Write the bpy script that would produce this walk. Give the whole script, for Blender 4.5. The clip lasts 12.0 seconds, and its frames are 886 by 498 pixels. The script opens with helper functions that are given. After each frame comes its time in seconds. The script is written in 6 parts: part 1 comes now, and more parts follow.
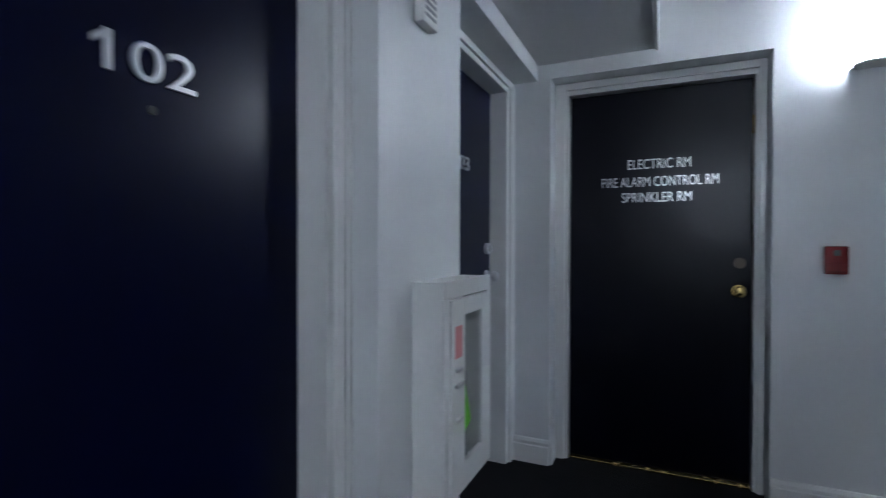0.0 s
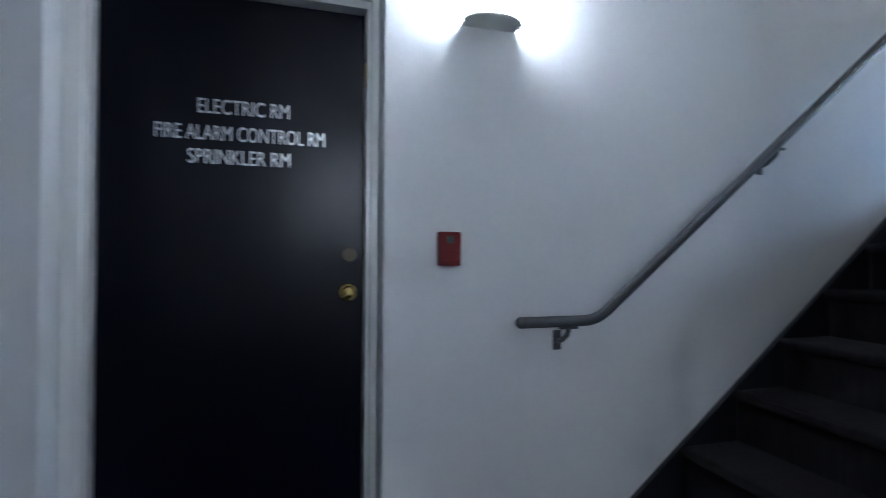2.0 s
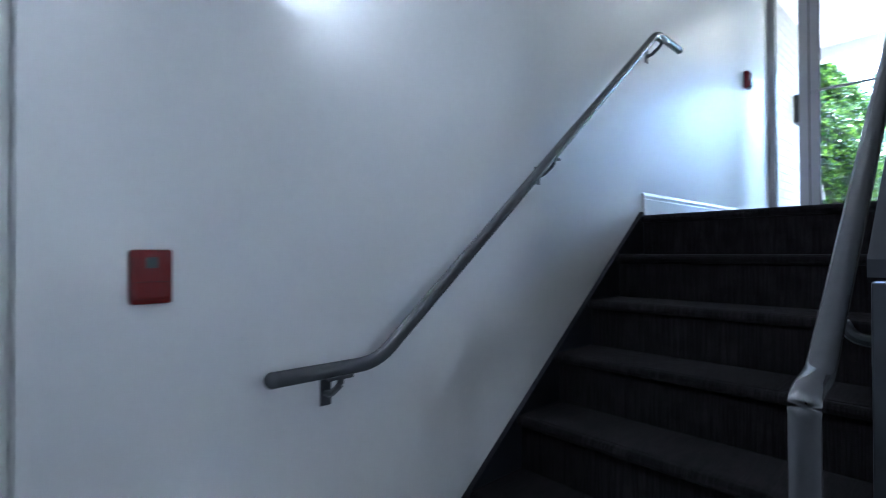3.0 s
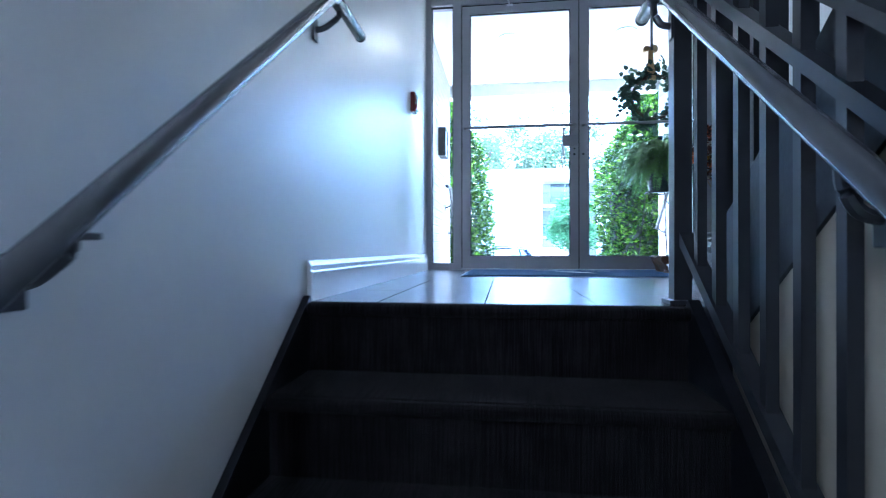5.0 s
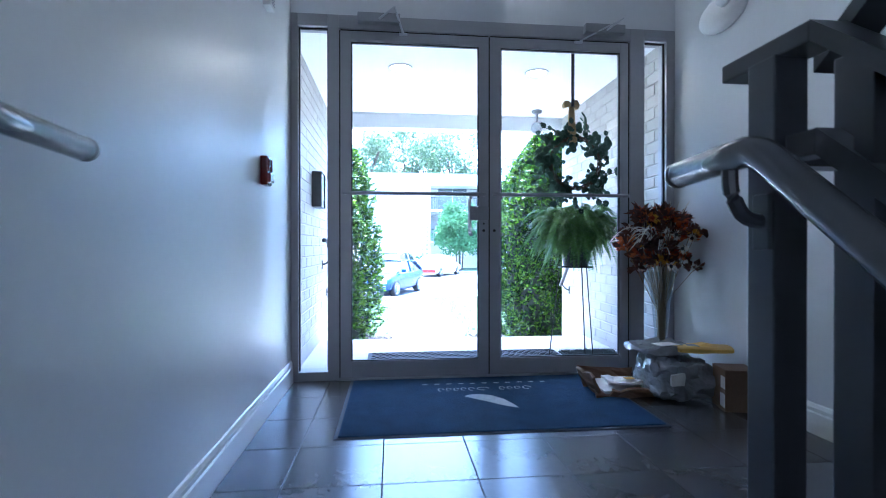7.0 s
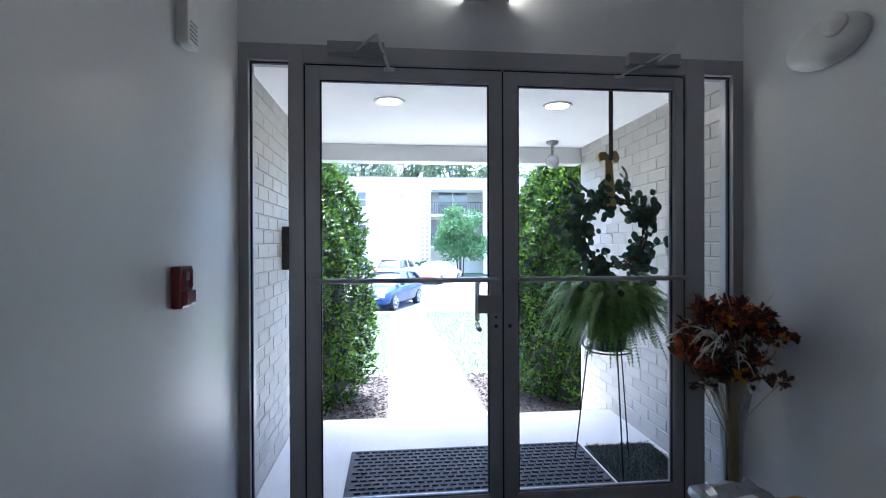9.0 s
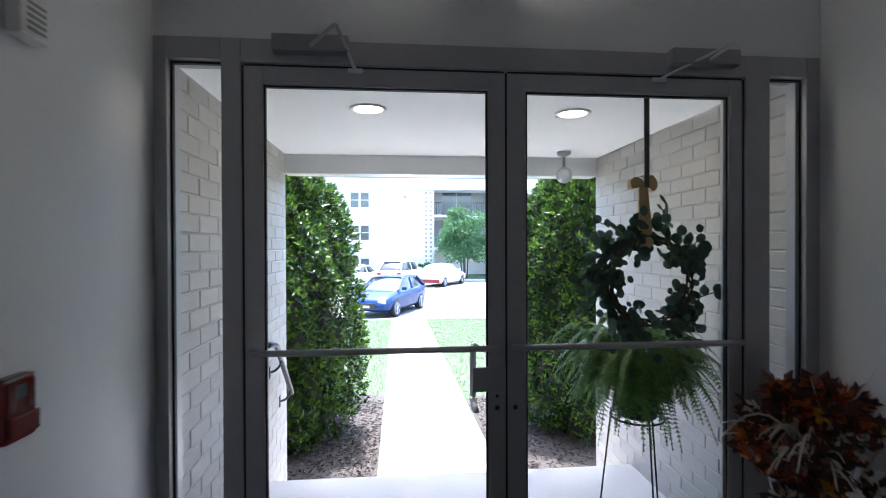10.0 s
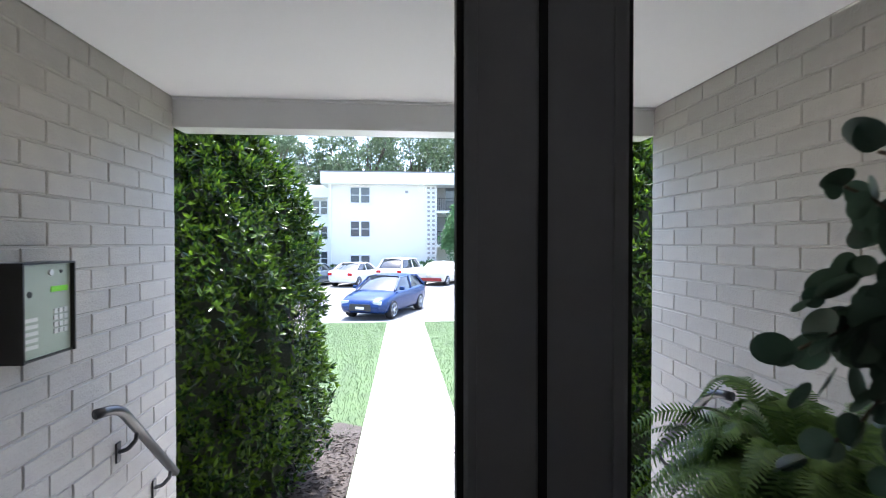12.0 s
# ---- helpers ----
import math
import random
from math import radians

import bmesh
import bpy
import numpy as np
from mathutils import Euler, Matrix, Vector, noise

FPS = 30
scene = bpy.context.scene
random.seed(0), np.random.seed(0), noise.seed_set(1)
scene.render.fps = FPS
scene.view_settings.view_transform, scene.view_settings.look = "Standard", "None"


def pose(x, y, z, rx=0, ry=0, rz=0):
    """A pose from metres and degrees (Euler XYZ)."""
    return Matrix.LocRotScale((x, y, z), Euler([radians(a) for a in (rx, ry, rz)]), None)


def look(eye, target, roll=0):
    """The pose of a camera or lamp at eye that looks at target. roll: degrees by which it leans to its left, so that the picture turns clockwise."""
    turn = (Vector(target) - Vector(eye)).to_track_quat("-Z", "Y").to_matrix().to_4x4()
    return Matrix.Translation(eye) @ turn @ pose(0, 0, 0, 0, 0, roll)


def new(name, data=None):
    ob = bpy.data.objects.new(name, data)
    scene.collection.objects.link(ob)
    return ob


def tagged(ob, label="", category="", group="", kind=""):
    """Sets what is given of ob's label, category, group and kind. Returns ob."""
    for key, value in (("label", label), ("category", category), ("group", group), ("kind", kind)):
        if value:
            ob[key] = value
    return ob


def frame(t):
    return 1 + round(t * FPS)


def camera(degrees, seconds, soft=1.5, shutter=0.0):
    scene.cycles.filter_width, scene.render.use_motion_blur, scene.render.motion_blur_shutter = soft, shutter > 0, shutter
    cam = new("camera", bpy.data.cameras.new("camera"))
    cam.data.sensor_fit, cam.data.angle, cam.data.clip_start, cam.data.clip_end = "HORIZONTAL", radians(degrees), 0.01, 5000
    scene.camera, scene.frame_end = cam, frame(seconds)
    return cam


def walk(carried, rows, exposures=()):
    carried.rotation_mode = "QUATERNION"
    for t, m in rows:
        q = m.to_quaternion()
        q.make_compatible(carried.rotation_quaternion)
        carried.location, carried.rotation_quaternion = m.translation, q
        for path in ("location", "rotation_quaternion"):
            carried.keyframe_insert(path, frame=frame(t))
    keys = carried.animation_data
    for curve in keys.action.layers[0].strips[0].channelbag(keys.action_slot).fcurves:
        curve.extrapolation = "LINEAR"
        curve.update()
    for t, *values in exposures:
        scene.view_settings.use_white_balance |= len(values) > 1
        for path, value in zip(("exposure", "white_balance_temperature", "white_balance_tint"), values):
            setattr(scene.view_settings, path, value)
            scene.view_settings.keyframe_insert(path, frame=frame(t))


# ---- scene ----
# ---------------------------------------------------------------- camera
cam = camera(84.6, 12.0, soft=0.6, shutter=0.4)
PATH = [
    (0, (2.629, -3.026, -0.182), (0.808, -3.852, -0.207), 0.1),
    (0.5, (2.379, -3.085, -0.19), (0.425, -3.508, -0.213), 0.1),
    (0.7, (2.265, -3.056, -0.196), (0.287, -3.352, -0.221), 0.1),
    (1, (2.08, -3.013, -0.195), (0.083, -3.127, -0.219), 0.1),
    (1.5, (1.896, -2.884, -0.225), (-0.101, -2.775, -0.23), 0.2),
    (2, (1.683, -2.849, -0.268), (-0.239, -2.298, -0.253), 0.4),
    (2.5, (1.507, -2.766, -0.265), (-0.208, -1.739, -0.242), 0.0),
    (3, (1.267, -2.592, -0.204), (-0.221, -1.254, -0.186), -0.2),
    (3.5, (1.088, -2.391, -0.145), (-0.083, -0.77, -0.145), -0.3),
    (3.7, (0.984, -2.269, -0.111), (-0.028, -0.544, -0.096), -0.7),
    (5.3, (0.622, -1.279, 0.243), (0.501, 0.717, 0.239), 0.1),
    (5.5, (0.629, -1.149, 0.302), (0.588, 0.851, 0.294), 0.0),
    (6, (0.643, -0.895, 0.497), (0.714, 1.104, 0.495), -0.1),
    (6.2, (0.633, -0.821, 0.575), (0.741, 1.176, 0.566), -0.1),
    (6.5, (0.604, -0.733, 0.672), (0.756, 1.261, 0.667), 0.0),
    (7, (0.606, -0.56, 0.809), (0.814, 1.429, 0.801), -0.0),
    (7.2, (0.599, -0.489, 0.853), (0.832, 1.498, 0.845), 0.0),
    (8.8, (0.684, 0.088, 1.231), (0.905, 2.076, 1.221), -0.1),
    (9, (0.688, 0.167, 1.291), (0.894, 2.156, 1.281), -0.2),
    (9.5, (0.738, 0.406, 1.393), (0.936, 2.396, 1.376), -0.2),
    (10, (0.818, 0.708, 1.501), (1.005, 2.7, 1.486), -0.2),
    (10.5, (0.848, 1.076, 1.526), (1.036, 3.067, 1.508), -0.3),
    (11, (0.966, 1.461, 1.494), (1.144, 3.453, 1.471), -0.3),
    (11.5, (1.04, 1.805, 1.488), (1.214, 3.797, 1.468), -0.0),
    (12, (1.094, 2.046, 1.487), (1.261, 4.039, 1.46), -0.0),
]
EXPOSURES = [
    (0.0, 4.7, 5100, 9),
    (3.0, 5.3, 4900, 9),
    (5.5, 5.0, 4450, 10),
    (7.0, 4.6, 4600, 12),
    (9.5, 3.55, 5500, 14),
    (12.0, 2.7, 5950, 15),
]
walk(cam, [(t, look(eye, target, roll)) for t, eye, target, roll in PATH], EXPOSURES)

# ---------------------------------------------------------------- world and sun
SUN_EL, SUN_AZ = radians(75), radians(2)      # azimuth clockwise from +y
world = bpy.data.worlds.new("world")
scene.world = world
world.use_nodes = True
wn = world.node_tree
sky = wn.nodes.new("ShaderNodeTexSky")
sky.sky_type = "NISHITA"
sky.sun_disc = False
sky.sun_elevation, sky.sun_rotation = SUN_EL, SUN_AZ
sky.air_density, sky.dust_density, sky.ozone_density = 1.0, 3.0, 1.0
wn.links.new(sky.outputs[0], wn.nodes["Background"].inputs[0])
wn.nodes["Background"].inputs[1].default_value = 0.15

sun = new("sun", bpy.data.lights.new("sun", "SUN"))
sun.data.energy, sun.data.angle, sun.data.color = 2.4, radians(2.0), (1.0, 0.94, 0.86)
sun.matrix_world = look((0, 0, 20), (-math.sin(SUN_AZ) * math.cos(SUN_EL) * 10, -math.cos(SUN_AZ) * math.cos(SUN_EL) * 10, 20 - 10 * math.sin(SUN_EL)))

# ---------------------------------------------------------------- materials
def pmat(name, base, rough=0.5, metal=0.0, var=0.12, scale=6.0, fine=60.0, bump=0.0, bscale=None, emit=0.0, emit_col=None, alpha=None, tint=None, spec=0.5, rvar=0.1, piece=0.0, sheen=0.0):
    """A surface with its colour broken up at two scales, and a fine relief."""
    m = bpy.data.materials.new(name)
    m.use_nodes = True
    nt = m.node_tree
    N, L = nt.nodes, nt.links
    b = N["Principled BSDF"]
    b.inputs["Roughness"].default_value, b.inputs["Metallic"].default_value = rough, metal
    b.inputs["Specular IOR Level"].default_value = spec
    co = N.new("ShaderNodeTexCoord")
    n1, n2 = N.new("ShaderNodeTexNoise"), N.new("ShaderNodeTexNoise")
    n1.inputs["Scale"].default_value, n2.inputs["Scale"].default_value = scale, fine
    n1.inputs["Detail"].default_value, n2.inputs["Detail"].default_value = 5, 3
    for n in (n1, n2):
        L.new(co.outputs["Object"], n.inputs["Vector"])
    add = N.new("ShaderNodeMath"); add.operation = "ADD"
    L.new(n1.outputs["Fac"], add.inputs[0]); L.new(n2.outputs["Fac"], add.inputs[1])
    half = N.new("ShaderNodeMath"); half.operation = "MULTIPLY"; half.inputs[1].default_value = 0.5
    L.new(add.outputs[0], half.inputs[0])
    fac = half.outputs[0]
    if piece:
        oi = N.new("ShaderNodeObjectInfo")
        mp = N.new("ShaderNodeMapRange")
        mp.inputs[3].default_value, mp.inputs[4].default_value = -piece, piece
        L.new(oi.outputs["Random"], mp.inputs[0])
        ad = N.new("ShaderNodeMath"); ad.operation = "ADD"; ad.use_clamp = True
        L.new(fac, ad.inputs[0]); L.new(mp.outputs[0], ad.inputs[1])
        fac = ad.outputs[0]
    ramp = N.new("ShaderNodeValToRGB")
    t2 = tint or base
    lo = [max(0.0, c * (1 - var)) for c in base]
    hi = [min(1.0, c * (1 + var)) for c in t2]
    ramp.color_ramp.elements[0].position, ramp.color_ramp.elements[1].position = 0.3, 0.7
    ramp.color_ramp.elements[0].color, ramp.color_ramp.elements[1].color = (*lo, 1), (*hi, 1)
    L.new(fac, ramp.inputs[0])
    L.new(ramp.outputs[0], b.inputs["Base Color"])
    if rvar:
        mr = N.new("ShaderNodeMapRange")
        mr.inputs[3].default_value, mr.inputs[4].default_value = max(0.02, rough - rvar), min(1.0, rough + rvar)
        L.new(n1.outputs["Fac"], mr.inputs[0]); L.new(mr.outputs[0], b.inputs["Roughness"])
    if bump:
        bp = N.new("ShaderNodeBump")
        bp.inputs["Strength"].default_value, bp.inputs["Distance"].default_value = bump, 0.01
        src = n2
        if bscale:
            src = N.new("ShaderNodeTexNoise"); src.inputs["Scale"].default_value = bscale; src.inputs["Detail"].default_value = 4
            L.new(co.outputs["Object"], src.inputs["Vector"])
        L.new(src.outputs["Fac"], bp.inputs["Height"]); L.new(bp.outputs[0], b.inputs["Normal"])
    if emit:
        b.inputs["Emission Color"].default_value = (*(emit_col or base), 1)
        b.inputs["Emission Strength"].default_value = emit
    if sheen:
        b.inputs["Sheen Weight"].default_value = sheen
    return m


def leafmat(name, dark, light, rough=0.45, thru=0.3, skew=0.0):
    """Leaves: each one its own shade between two greens, with light coming through."""
    m = bpy.data.materials.new(name)
    m.use_nodes = True
    N, L = m.node_tree.nodes, m.node_tree.links
    b = N["Principled BSDF"]
    g = N.new("ShaderNodeNewGeometry")
    r = N.new("ShaderNodeValToRGB")
    r.color_ramp.elements[0].color, r.color_ramp.elements[1].color = (*dark, 1), (*light, 1)
    r.color_ramp.elements[0].position = skew
    L.new(g.outputs["Random Per Island"], r.inputs[0])
    L.new(r.outputs[0], b.inputs["Base Color"])
    b.inputs["Roughness"].default_value = rough
    tr = N.new("ShaderNodeBsdfTranslucent")
    L.new(r.outputs[0], tr.inputs[0])
    mx = N.new("ShaderNodeMixShader"); mx.inputs[0].default_value = thru
    L.new(b.outputs[0], mx.inputs[1]); L.new(tr.outputs[0], mx.inputs[2])
    L.new(mx.outputs[0], N["Material Output"].inputs[0])
    return m


def glassmat(name, col=(1, 1, 1), rough=0.0):
    m = bpy.data.materials.new(name)
    m.use_nodes = True
    N, L = m.node_tree.nodes, m.node_tree.links
    N.remove(N["Principled BSDF"])
    tr, gl = N.new("ShaderNodeBsdfTransparent"), N.new("ShaderNodeBsdfGlossy")
    tr.inputs[0].default_value = (*col, 1)
    gl.inputs["Roughness"].default_value = rough
    lw = N.new("ShaderNodeLayerWeight"); lw.inputs[0].default_value = 0.5
    pw = N.new("ShaderNodeMath"); pw.operation = "POWER"; pw.inputs[1].default_value = 5.0
    L.new(lw.outputs["Facing"], pw.inputs[0])
    fr = N.new("ShaderNodeMapRange")
    fr.inputs[3].default_value, fr.inputs[4].default_value = 0.010, 0.8
    L.new(pw.outputs[0], fr.inputs[0])
    mx = N.new("ShaderNodeMixShader")
    L.new(fr.outputs[0], mx.inputs[0]); L.new(tr.outputs[0], mx.inputs[1]); L.new(gl.outputs[0], mx.inputs[2])
    L.new(mx.outputs[0], N["Material Output"].inputs[0])
    return m


def carpetmat(name, a, b_, stripe=220.0):
    """Loop carpet with thin woven stripes that run along y."""
    m = pmat(name, a, 0.95, var=0.35, scale=14, fine=300, bump=0.6, bscale=420, tint=b_, spec=0.05, sheen=0.05)
    N, L = m.node_tree.nodes, m.node_tree.links
    ramp = [n for n in N if n.type == "VALTORGB"][0]
    w = N.new("ShaderNodeTexNoise")
    mapn = N.new("ShaderNodeMapping")
    mapn.inputs["Scale"].default_value = (stripe, 6, 6)
    co = [n for n in N if n.type == "TEX_COORD"][0]
    L.new(co.outputs["Object"], mapn.inputs[0]); L.new(mapn.outputs[0], w.inputs["Vector"])
    w.inputs["Scale"].default_value = 1.0
    mx = N.new("ShaderNodeMix"); mx.data_type = "RGBA"; mx.blend_type = "MULTIPLY"
    mx.inputs[0].default_value = 0.8
    r2 = N.new("ShaderNodeValToRGB")
    r2.color_ramp.elements[0].position, r2.color_ramp.elements[1].position = 0.4, 0.6
    r2.color_ramp.elements[0].color, r2.color_ramp.elements[1].color = (0.35, 0.35, 0.35, 1), (1.3, 1.25, 1.2, 1)
    L.new(w.outputs["Fac"], r2.inputs[0])
    L.new(ramp.outputs[0], mx.inputs[6]); L.new(r2.outputs[0], mx.inputs[7])
    L.new(mx.outputs[2], N["Principled BSDF"].inputs["Base Color"])
    return m


PAINT = pmat("wall_paint", (0.68, 0.685, 0.685), 0.38, var=0.02, scale=1.6, fine=30, bump=0.03, bscale=260, rvar=0)
CEIL = pmat("ceiling_paint", (0.77, 0.77, 0.76), 0.8, var=0.03, scale=2, fine=40, bump=0.1, bscale=180)
TRIM = pmat("white_trim_paint", (0.72, 0.72, 0.70), 0.3, var=0.015, scale=2, fine=20, rvar=0)
NAVY = pmat("navy_door_paint", (0.0012, 0.0022, 0.018), 0.32, var=0.1, scale=2, fine=30, rvar=0, spec=0.12)
BLACKNAVY = pmat("dark_navy_door_paint", (0.0006, 0.0008, 0.006), 0.3, var=0.1, scale=2, fine=30, rvar=0, spec=0.22)
STEEL = pmat("brushed_steel", (0.62, 0.62, 0.62), 0.3, 1.0, var=0.08, scale=8)
SILVER = pmat("silver_plastic", (0.62, 0.63, 0.65), 0.3, 0.6, var=0.05)
BRASS = pmat("brass", (0.62, 0.45, 0.16), 0.25, 1.0, var=0.12, scale=20)
KEYFACE = pmat("satin_face_plate", (0.42, 0.46, 0.39), 0.35, 0.3, var=0.04, scale=6)
BRONZE = pmat("dull_bronze", (0.10, 0.085, 0.065), 0.45, 0.8, var=0.15, scale=20)
ALU = pmat("anodised_aluminium", (0.36, 0.356, 0.366), 0.40, 0.3, var=0.04, scale=3, fine=40, rvar=0)
RUBBER = pmat("black_gasket", (0.012, 0.012, 0.012), 0.7, var=0.2)
GLASS = glassmat("clear_glass", (0.97, 0.985, 0.98))
RAIL = pmat("gray_rail_paint", (0.027, 0.029, 0.034), 0.32, 0.0, var=0.08, scale=4, fine=30, rvar=0, spec=0.7)
RAILTOP = pmat("gray_handrail_paint", (0.07, 0.073, 0.078), 0.27, 0.0, var=0.06, scale=4, fine=30, rvar=0, spec=0.8)
CARPET = carpetmat("stair_carpet", (0.008, 0.007, 0.0085), (0.017, 0.0145, 0.017))
HALLCARPET = carpetmat("hall_carpet", (0.006, 0.006, 0.008), (0.012, 0.012, 0.015))
STRINGER = pmat("dark_stringer_paint", (0.009, 0.0095, 0.014), 0.4, var=0.1, scale=6, bump=0.05)
TILE = pmat("dark_slate_tile", (0.055, 0.052, 0.053), 0.27, var=0.10, scale=9, fine=40, bump=0.0, tint=(0.062, 0.056, 0.054), rvar=0, piece=0.2, spec=0.7)
GROUT = pmat("grout", (0.022, 0.022, 0.024), 0.9, var=0.2, scale=30)
MATBLUE = pmat("blue_mat_pile", (0.022, 0.048, 0.095), 0.95, var=0.35, scale=9, fine=260, bump=0.7, bscale=500, spec=0.1)
MATEDGE = pmat("mat_rubber_edge", (0.02, 0.025, 0.035), 0.7, var=0.1)
MATMARK = pmat("mat_pale_mark", (0.36, 0.38, 0.41), 0.95, var=0.3, scale=40, fine=200, bump=0.4)
RED = pmat("red_enamel", (0.14, 0.008, 0.008), 0.18, var=0.1, scale=12)
WHITEPL = pmat("white_plastic", (0.72, 0.71, 0.68), 0.35, var=0.04, scale=8)
GREYPL = pmat("gray_plastic", (0.3, 0.3, 0.31), 0.4, var=0.06)
DARKPL = pmat("dark_plastic", (0.02, 0.02, 0.022), 0.4, var=0.1)
CABINET = pmat("white_cabinet_enamel", (0.7, 0.7, 0.68), 0.32, var=0.04, scale=6)
LIME = pmat("lime_tag", (0.25, 0.75, 0.03), 0.5, var=0.08)
PINK = pmat("faded_red_label", (0.62, 0.25, 0.25), 0.6, var=0.1)
PAPER = pmat("white_paper", (0.75, 0.74, 0.72), 0.6, var=0.06, scale=20)
CREAM = pmat("cream_wall_paint", (0.56, 0.51, 0.40), 0.5, var=0.04, scale=1.6, fine=30, bump=0.03, bscale=260, rvar=0)
KRAFT = pmat("brown_kraft_paper", (0.20, 0.115, 0.065), 0.75, var=0.15, scale=12, fine=120, bump=0.15)
CARD = pmat("corrugated_cardboard", (0.20, 0.13, 0.085), 0.8, var=0.12, scale=8, fine=140, bump=0.1)
POLY = pmat("gray_poly_film", (0.28, 0.29, 0.31), 0.2, 0.0, var=0.12, scale=5, bump=0.5, bscale=26, spec=0.8)
YELLOW = pmat("yellow_padded_paper", (0.60, 0.36, 0.06), 0.55, var=0.1, scale=14, bump=0.2)
LAMPGLASS = pmat("glowing_lamp_glass", (1, 0.97, 0.92), 0.4, emit=2.2, emit_col=(1.0, 0.95, 0.88), rvar=0)
HALLGLASS = pmat("soft_glowing_lamp_glass", (1, 0.97, 0.92), 0.4, emit=2.6, emit_col=(1.0, 0.96, 0.90), rvar=0)
DIMGLASS = pmat("faintly_glowing_lamp_glass", (1, 0.95, 0.85), 0.4, emit=1.1, emit_col=(1.0, 0.90, 0.72), rvar=0)
BULB = pmat("bright_lamp_tube", (1, 0.97, 0.92), 0.4, emit=3.8, emit_col=(1.0, 0.95, 0.88), rvar=0)
DIMBULB = pmat("warm_lamp_tube", (1, 0.95, 0.85), 0.4, emit=1.0, emit_col=(1.0, 0.88, 0.66), rvar=0)
DOWNGLOW = pmat("glowing_downlight_lens", (1, 0.97, 0.9), 0.4, emit=6.0, emit_col=(1.0, 0.84, 0.60), rvar=0)
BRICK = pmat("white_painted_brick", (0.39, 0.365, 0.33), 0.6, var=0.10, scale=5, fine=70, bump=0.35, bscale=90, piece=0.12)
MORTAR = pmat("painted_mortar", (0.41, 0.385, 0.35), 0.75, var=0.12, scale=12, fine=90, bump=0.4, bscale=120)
CONCRETE = pmat("pale_concrete", (0.50, 0.485, 0.46), 0.85, var=0.14, scale=2.5, fine=90, bump=0.3, bscale=150)
ASPHALT = pmat("weathered_asphalt", (0.16, 0.16, 0.158), 0.9, var=0.2, scale=1.2, fine=160, bump=0.4, bscale=220)
GRASSGROUND = pmat("lawn", (0.04, 0.07, 0.025), 0.95, var=0.4, scale=3.5, fine=90, bump=0.6, bscale=120, tint=(0.065, 0.105, 0.04))
MULCH = pmat("bark_mulch", (0.03, 0.023, 0.02), 0.95, var=0.6, scale=25, fine=120, bump=1.0, bscale=60, tint=(0.055, 0.044, 0.038))
BLADE = leafmat("grass_blades", (0.035, 0.075, 0.018), (0.08, 0.135, 0.045), 0.6)
LEAF = leafmat("holly_leaves", (0.009, 0.03, 0.007), (0.10, 0.19, 0.012), 0.26, 0.36, 0.3)
# near-black green: the shade inside the bushes, put into the colour
CORE = pmat("painted_bush_shade", (0.012, 0.02, 0.008), 0.95, var=0.5, scale=20)
TREELEAF = leafmat("oak_leaves", (0.05, 0.085, 0.04), (0.14, 0.20, 0.10), 0.6)
SHRUBLEAF = leafmat("myrtle_leaves", (0.04, 0.11, 0.035), (0.11, 0.22, 0.09), 0.5)
BARK = pmat("bark", (0.09, 0.07, 0.055), 0.95, var=0.4, scale=10, bump=0.8)
FERN = leafmat("fern_fronds", (0.05, 0.12, 0.025), (0.15, 0.27, 0.06), 0.5)
EUCA = leafmat("eucalyptus_leaves", (0.022, 0.05, 0.032), (0.085, 0.14, 0.095), 0.42)
TWIG = pmat("twig", (0.07, 0.045, 0.025), 0.8, var=0.3)
BURLAP = pmat("tan_ribbon", (0.48, 0.33, 0.15), 0.7, var=0.15, scale=20, fine=200, bump=0.3)
STRAP = pmat("dark_strap", (0.09, 0.085, 0.08), 0.5, var=0.1)
IRON = pmat("dark_wire", (0.03, 0.03, 0.03), 0.5, 0.5, var=0.1)
POT = pmat("dark_green_pot", (0.012, 0.02, 0.015), 0.5, var=0.15)
RUSTPETAL = leafmat("rust_petals", (0.32, 0.045, 0.02), (0.7, 0.2, 0.045), 0.6)
YELPETAL = leafmat("yellow_petals", (0.6, 0.25, 0.02), (0.8, 0.45, 0.05), 0.6)
WHITEPETAL = leafmat("cream_petals", (0.6, 0.52, 0.4), (0.75, 0.7, 0.6), 0.6)
DARKLEAF = leafmat("dried_leaves", (0.05, 0.02, 0.015), (0.13, 0.05, 0.03), 0.6)
STEM = pmat("dry_stem", (0.32, 0.25, 0.15), 0.7, var=0.2)
PLUME = pmat("cream_plume", (0.68, 0.62, 0.52), 0.7, var=0.1)
VASE = glassmat("vase_glass", (0.92, 0.94, 0.94), 0.02)
RUBMAT = pmat("black_rubber_mat", (0.022, 0.022, 0.026), 0.75, var=0.3, scale=30, bump=0.4)
TURF = pmat("dark_turf_mat", (0.025, 0.035, 0.028), 0.95, var=0.5, scale=30, fine=300, bump=1.0, bscale=300)
BLUECAR = pmat("metallic_blue_paint", (0.003, 0.03, 0.13), 0.22, 0.45, var=0.06, rvar=0.03, spec=0.8)
WHITECAR = pmat("white_car_paint", (0.72, 0.73, 0.74), 0.2, 0.0, var=0.03, rvar=0.03, spec=0.7)
GREYCAR = pmat("gray_blue_car_paint", (0.12, 0.16, 0.2), 0.2, 0.35, var=0.05, rvar=0.03, spec=0.7)
REDCAR = pmat("dark_red_car_paint", (0.22, 0.02, 0.02), 0.25, 0.2, var=0.05, rvar=0.03)
